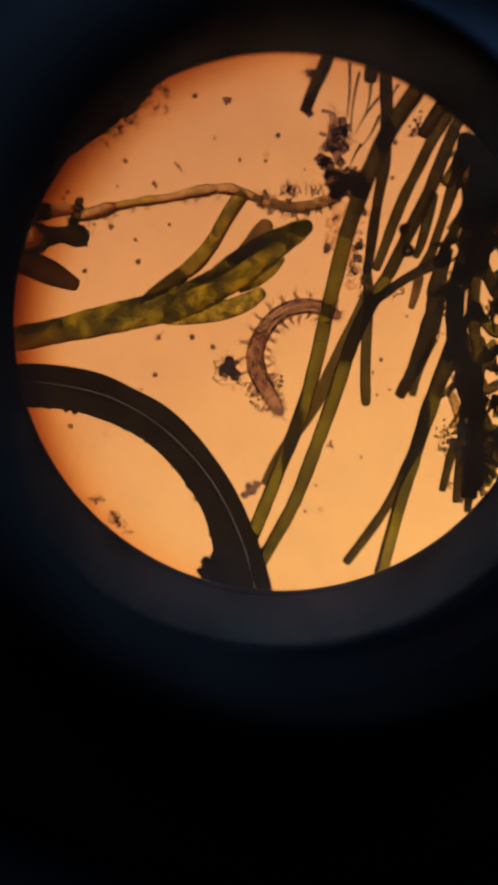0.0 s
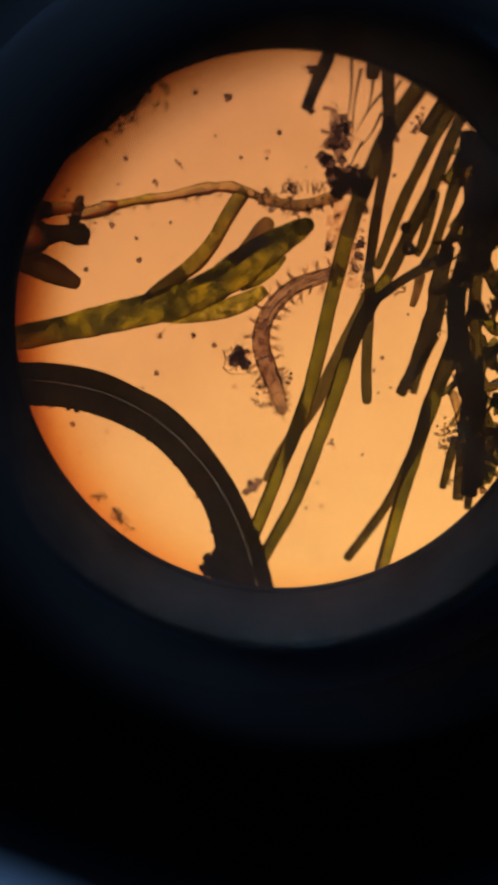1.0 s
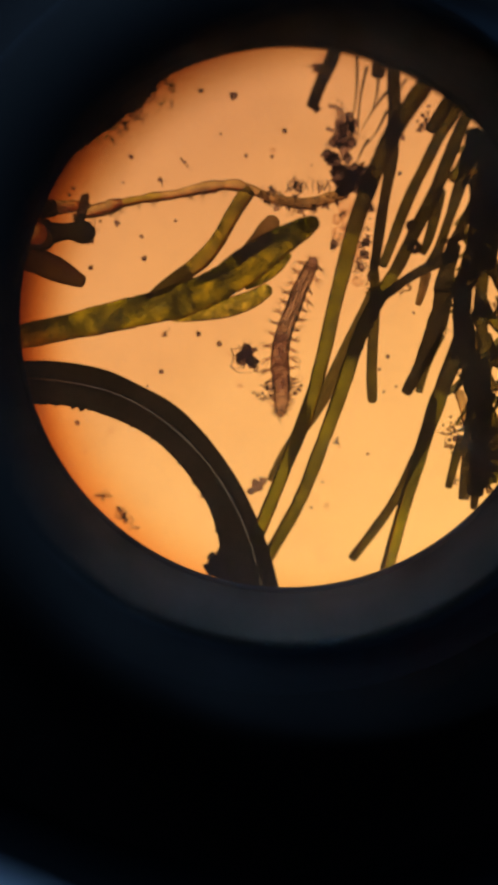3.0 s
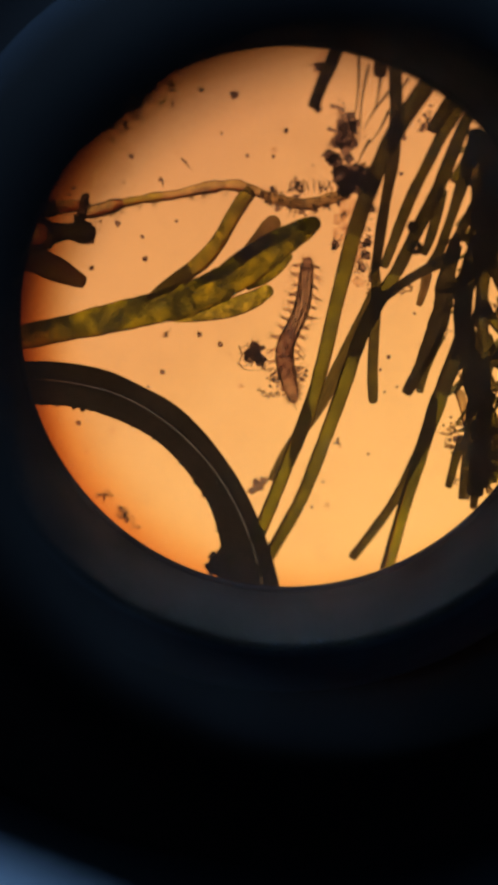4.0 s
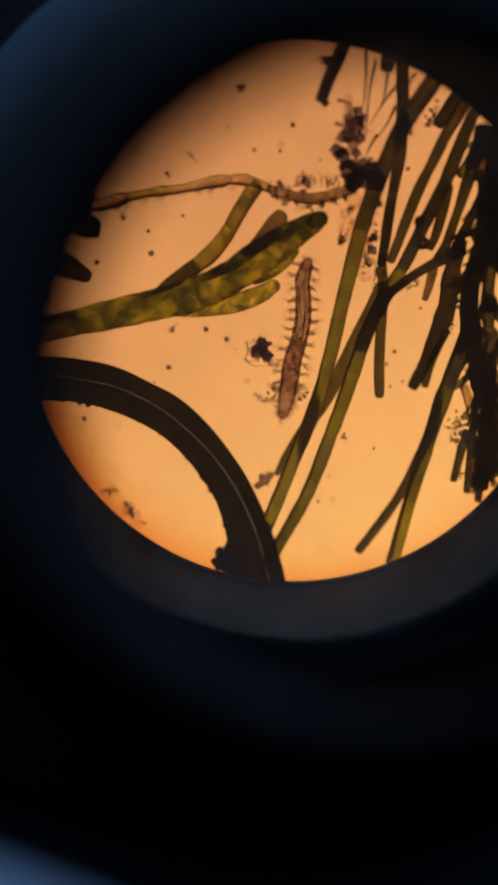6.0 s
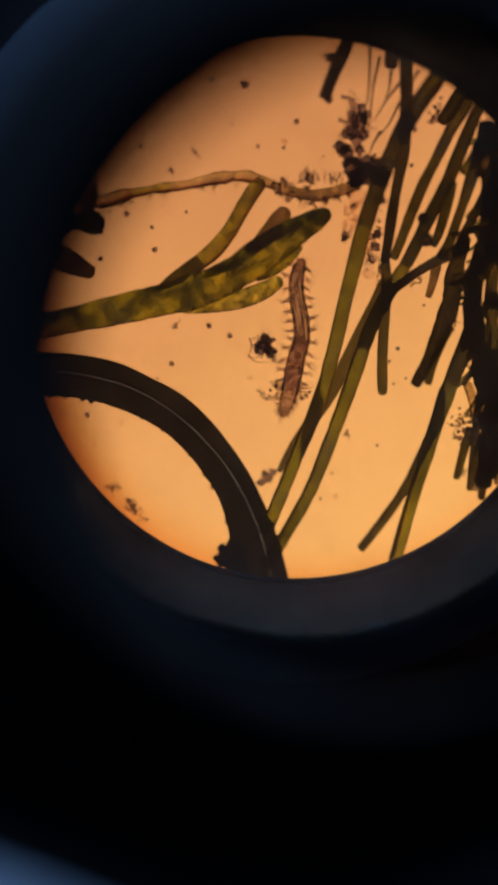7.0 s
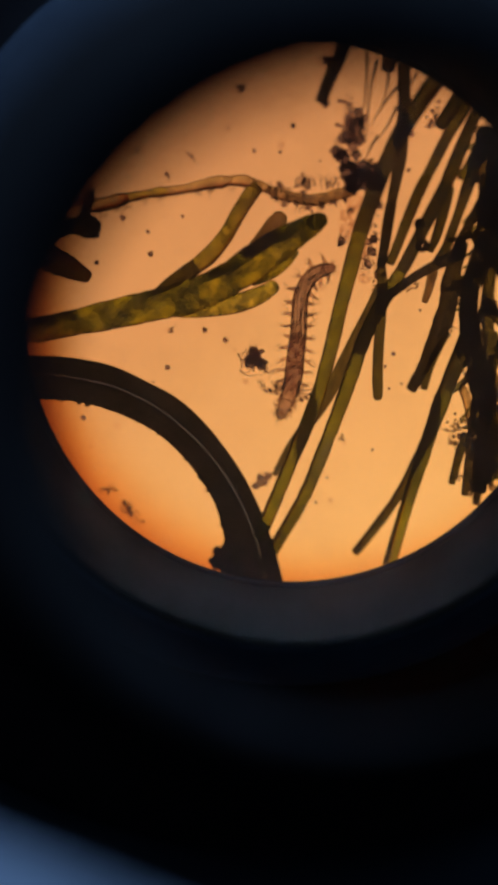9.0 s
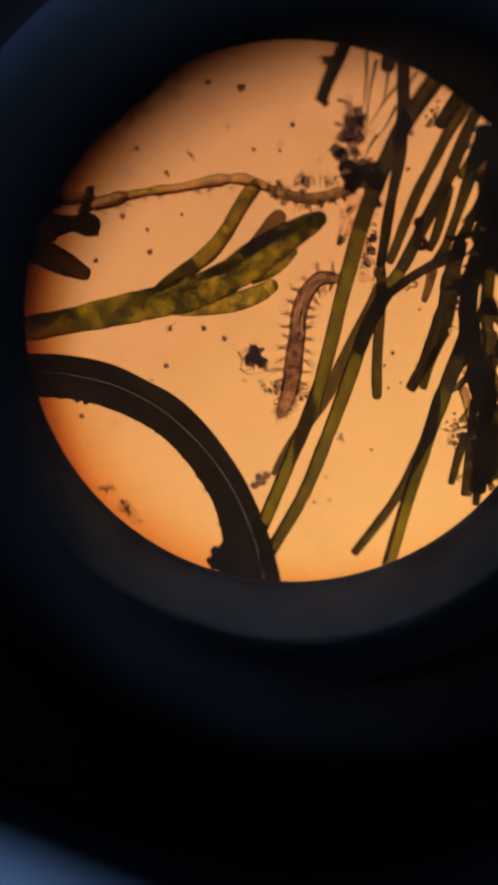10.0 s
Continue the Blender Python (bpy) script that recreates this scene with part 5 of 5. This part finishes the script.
# ---- what moves ----
def motions():
    keys = []

    def spine(t, *points):
        """The worm's middle line from head to tail at one time, in millimetres."""
        line = spline([(*p, 0) for p in points], 0.04)
        run = np.concatenate([[0], np.cumsum(np.linalg.norm(np.diff(line[:, :2], axis=0), axis=1))])
        places = []
        for i in range(SEGMENTS):
            s = run[-1] * (0.02 + 0.95 * i / (SEGMENTS - 1))
            x, y = np.interp(s, run, line[:, 0]), np.interp(s, run, line[:, 1])
            x0, y0 = np.interp(s - 0.2, run, line[:, 0]), np.interp(s - 0.2, run, line[:, 1])
            x1, y1 = np.interp(s + 0.2, run, line[:, 0]), np.interp(s + 0.2, run, line[:, 1])
            places.append((x, y, math.degrees(math.atan2(y0 - y1, x0 - x1)) - 90))
        keys.append((t, places))

    spine(0, (2.23, 0.53), (1.45, 0.86), (0.61, 0.87), (-0.15, 0.52), (-0.69, -0.14), (-0.96, -0.94), (-0.79, -1.77), (-0.37, -2.51), (0.09, -3.24))
    spine(0.5, (2.13, 1.62), (1.25, 1.54), (0.42, 1.28), (-0.24, 0.71), (-0.67, -0.04), (-0.72, -0.91), (-0.45, -1.75), (-0.08, -2.57), (0.28, -3.39))
    spine(1, (2.2, 2.17), (1.34, 1.9), (0.49, 1.58), (-0.19, 1), (-0.67, 0.23), (-0.77, -0.67), (-0.5, -1.55), (-0.17, -2.42), (0.09, -3.31))
    spine(1.5, (2.16, 2.2), (1.28, 1.97), (0.45, 1.58), (-0.21, 0.95), (-0.59, 0.12), (-0.7, -0.79), (-0.59, -1.72), (-0.39, -2.63), (-0.32, -3.57))
    spine(2, (2.04, 1.79), (1.16, 1.75), (0.34, 1.44), (-0.25, 0.81), (-0.54, -0.02), (-0.61, -0.91), (-0.51, -1.79), (-0.37, -2.68), (-0.29, -3.58))
    spine(2.5, (1.39, 2.18), (0.77, 1.69), (0.19, 1.14), (-0.2, 0.45), (-0.38, -0.33), (-0.41, -1.13), (-0.36, -1.95), (-0.34, -2.76), (-0.33, -3.58))
    spine(2.7, (1.04, 2.42), (0.67, 1.74), (0.24, 1.08), (-0.09, 0.37), (-0.29, -0.39), (-0.35, -1.18), (-0.28, -1.98), (-0.3, -2.78), (-0.34, -3.58))
    spine(3.8, (0.98, 2.58), (0.84, 1.92), (0.7, 1.25), (0.49, 0.59), (0.18, -0.03), (-0.09, -0.67), (-0.12, -1.36), (0.13, -2.02), (0.36, -2.69))
    spine(4, (0.74, 2.53), (0.68, 1.85), (0.61, 1.16), (0.45, 0.5), (0.16, -0.13), (-0.1, -0.78), (-0.07, -1.47), (0.09, -2.16), (0.29, -2.84))
    spine(4.5, (-0.13, 1.91), (0.45, 1.73), (0.6, 1.01), (0.46, 0.28), (0.19, -0.41), (-0.06, -1.11), (-0.07, -1.87), (0.03, -2.62), (0.2, -3.37))
    spine(5, (0.59, 2.49), (0.47, 1.79), (0.38, 1.08), (0.3, 0.36), (0.15, -0.36), (-0.05, -1.06), (-0.13, -1.79), (-0.02, -2.53), (0.18, -3.25))
    spine(5.5, (0.63, 2.44), (0.45, 1.72), (0.42, 0.97), (0.37, 0.22), (0.17, -0.52), (-0.05, -1.25), (-0.16, -2.01), (-0.19, -2.79), (-0.18, -3.57))
    spine(7, (0.13, 2.18), (-0.06, 1.47), (-0.02, 0.73), (0.13, -0.01), (0.16, -0.76), (-0.03, -1.5), (-0.17, -2.24), (-0.33, -3), (-0.55, -3.74))
    spine(7.5, (0.34, 2.12), (-0.03, 1.48), (-0.06, 0.74), (0.09, 0), (0.15, -0.76), (0.04, -1.51), (-0.1, -2.26), (-0.27, -3.01), (-0.51, -3.75))
    spine(8, (0.93, 1.92), (0.28, 1.69), (0.08, 0.95), (0.12, 0.18), (0.18, -0.59), (0.13, -1.38), (0.02, -2.16), (-0.17, -2.93), (-0.43, -3.68))
    spine(9, (1.47, 2.13), (0.74, 1.86), (0.32, 1.18), (0.23, 0.38), (0.2, -0.43), (0.11, -1.25), (0.03, -2.08), (-0.17, -2.87), (-0.48, -3.66))
    spine(10, (1.72, 1.66), (1, 1.64), (0.49, 1.05), (0.25, 0.3), (0.2, -0.5), (0.1, -1.3), (0.03, -2.1), (-0.13, -2.89), (-0.43, -3.65))
    for i, seg in enumerate(worm_segments):
        walk(seg, [(t, pose(p[i][0] * MM, p[i][1] * MM, 0, 0, 0, p[i][2])) for t, p in keys])
    walk(lump, [(0, pose(-1.97 * MM, -1.44 * MM, -0.6 * MM, 0, 0, 0)),
        (0.5, pose(-1.79 * MM, -1.09 * MM, -0.6 * MM, 0, 0, 0)),
        (1, pose(-1.65 * MM, -1.09 * MM, -0.6 * MM, 0, 0, 2)),
        (1.5, pose(-1.69 * MM, -1.1 * MM, -0.6 * MM, 0, 0, 0)),
        (2, pose(-1.72 * MM, -1.04 * MM, -0.6 * MM, 0, 0, -4)),
        (2.5, pose(-1.59 * MM, -1.05 * MM, -0.6 * MM, 0, 0, 0)),
        (2.7, pose(-1.56 * MM, -1.09 * MM, -0.6 * MM, 0, 0, 0)),
        (3.8, pose(-1.4 * MM, -1.07 * MM, -0.6 * MM, 0, 0, 6)),
        (4, pose(-1.28 * MM, -0.98 * MM, -0.6 * MM, 0, 0, 0)),
        (4.5, pose(-1.32 * MM, -1.03 * MM, -0.6 * MM, 0, 0, 0)),
        (5, pose(-1.39 * MM, -1.15 * MM, -0.6 * MM, 0, 0, -4)),
        (5.5, pose(-1.32 * MM, -1.04 * MM, -0.6 * MM, 0, 0, -2)),
        (7, pose(-1.26 * MM, -1 * MM, -0.6 * MM, 0, 0, 0)),
        (7.5, pose(-1.39 * MM, -1.14 * MM, -0.6 * MM, 0, 0, 6)),
        (8, pose(-1.42 * MM, -1.29 * MM, -0.6 * MM, 0, 0, 8)),
        (9, pose(-1.48 * MM, -1.32 * MM, -0.6 * MM, 0, 0, 10)),
        (10, pose(-1.43 * MM, -1.31 * MM, -0.6 * MM, 0, 0, 10))])
    walk(string, [(0, pose(-0.6 * MM, -2.96 * MM, -0.6 * MM, 0, 0, 0)),
        (0.5, pose(-0.64 * MM, -2.89 * MM, -0.6 * MM, 0, 0, 0)),
        (1, pose(-0.65 * MM, -2.87 * MM, -0.6 * MM, 0, 0, 0)),
        (1.5, pose(-0.8 * MM, -2.85 * MM, -0.6 * MM, 0, 0, 0)),
        (2, pose(-0.81 * MM, -2.69 * MM, -0.6 * MM, 0, 0, 0)),
        (2.5, pose(-0.81 * MM, -2.71 * MM, -0.6 * MM, 0, 0, 0)),
        (2.7, pose(-0.82 * MM, -2.71 * MM, -0.6 * MM, 0, 0, 0)),
        (3.8, pose(-0.62 * MM, -2.41 * MM, -0.6 * MM, 0, 0, 6)),
        (4, pose(-0.62 * MM, -2.52 * MM, -0.6 * MM, 0, 0, 2)),
        (4.5, pose(-0.67 * MM, -2.86 * MM, -0.6 * MM, 0, 0, 0)),
        (5, pose(-0.74 * MM, -2.9 * MM, -0.6 * MM, 0, 0, 0)),
        (5.5, pose(-1.01 * MM, -2.9 * MM, -0.6 * MM, 0, 0, 0)),
        (7, pose(-1.03 * MM, -2.95 * MM, -0.6 * MM, 0, 0, -6)),
        (7.5, pose(-0.95 * MM, -2.96 * MM, -0.6 * MM, 0, 0, -4)),
        (8, pose(-0.94 * MM, -2.8 * MM, -0.6 * MM, 0, 0, -8)),
        (9, pose(-0.86 * MM, -2.51 * MM, -0.6 * MM, 0, 0, -16)),
        (10, pose(-0.81 * MM, -2.56 * MM, -0.6 * MM, 0, 0, -20))])


motions()
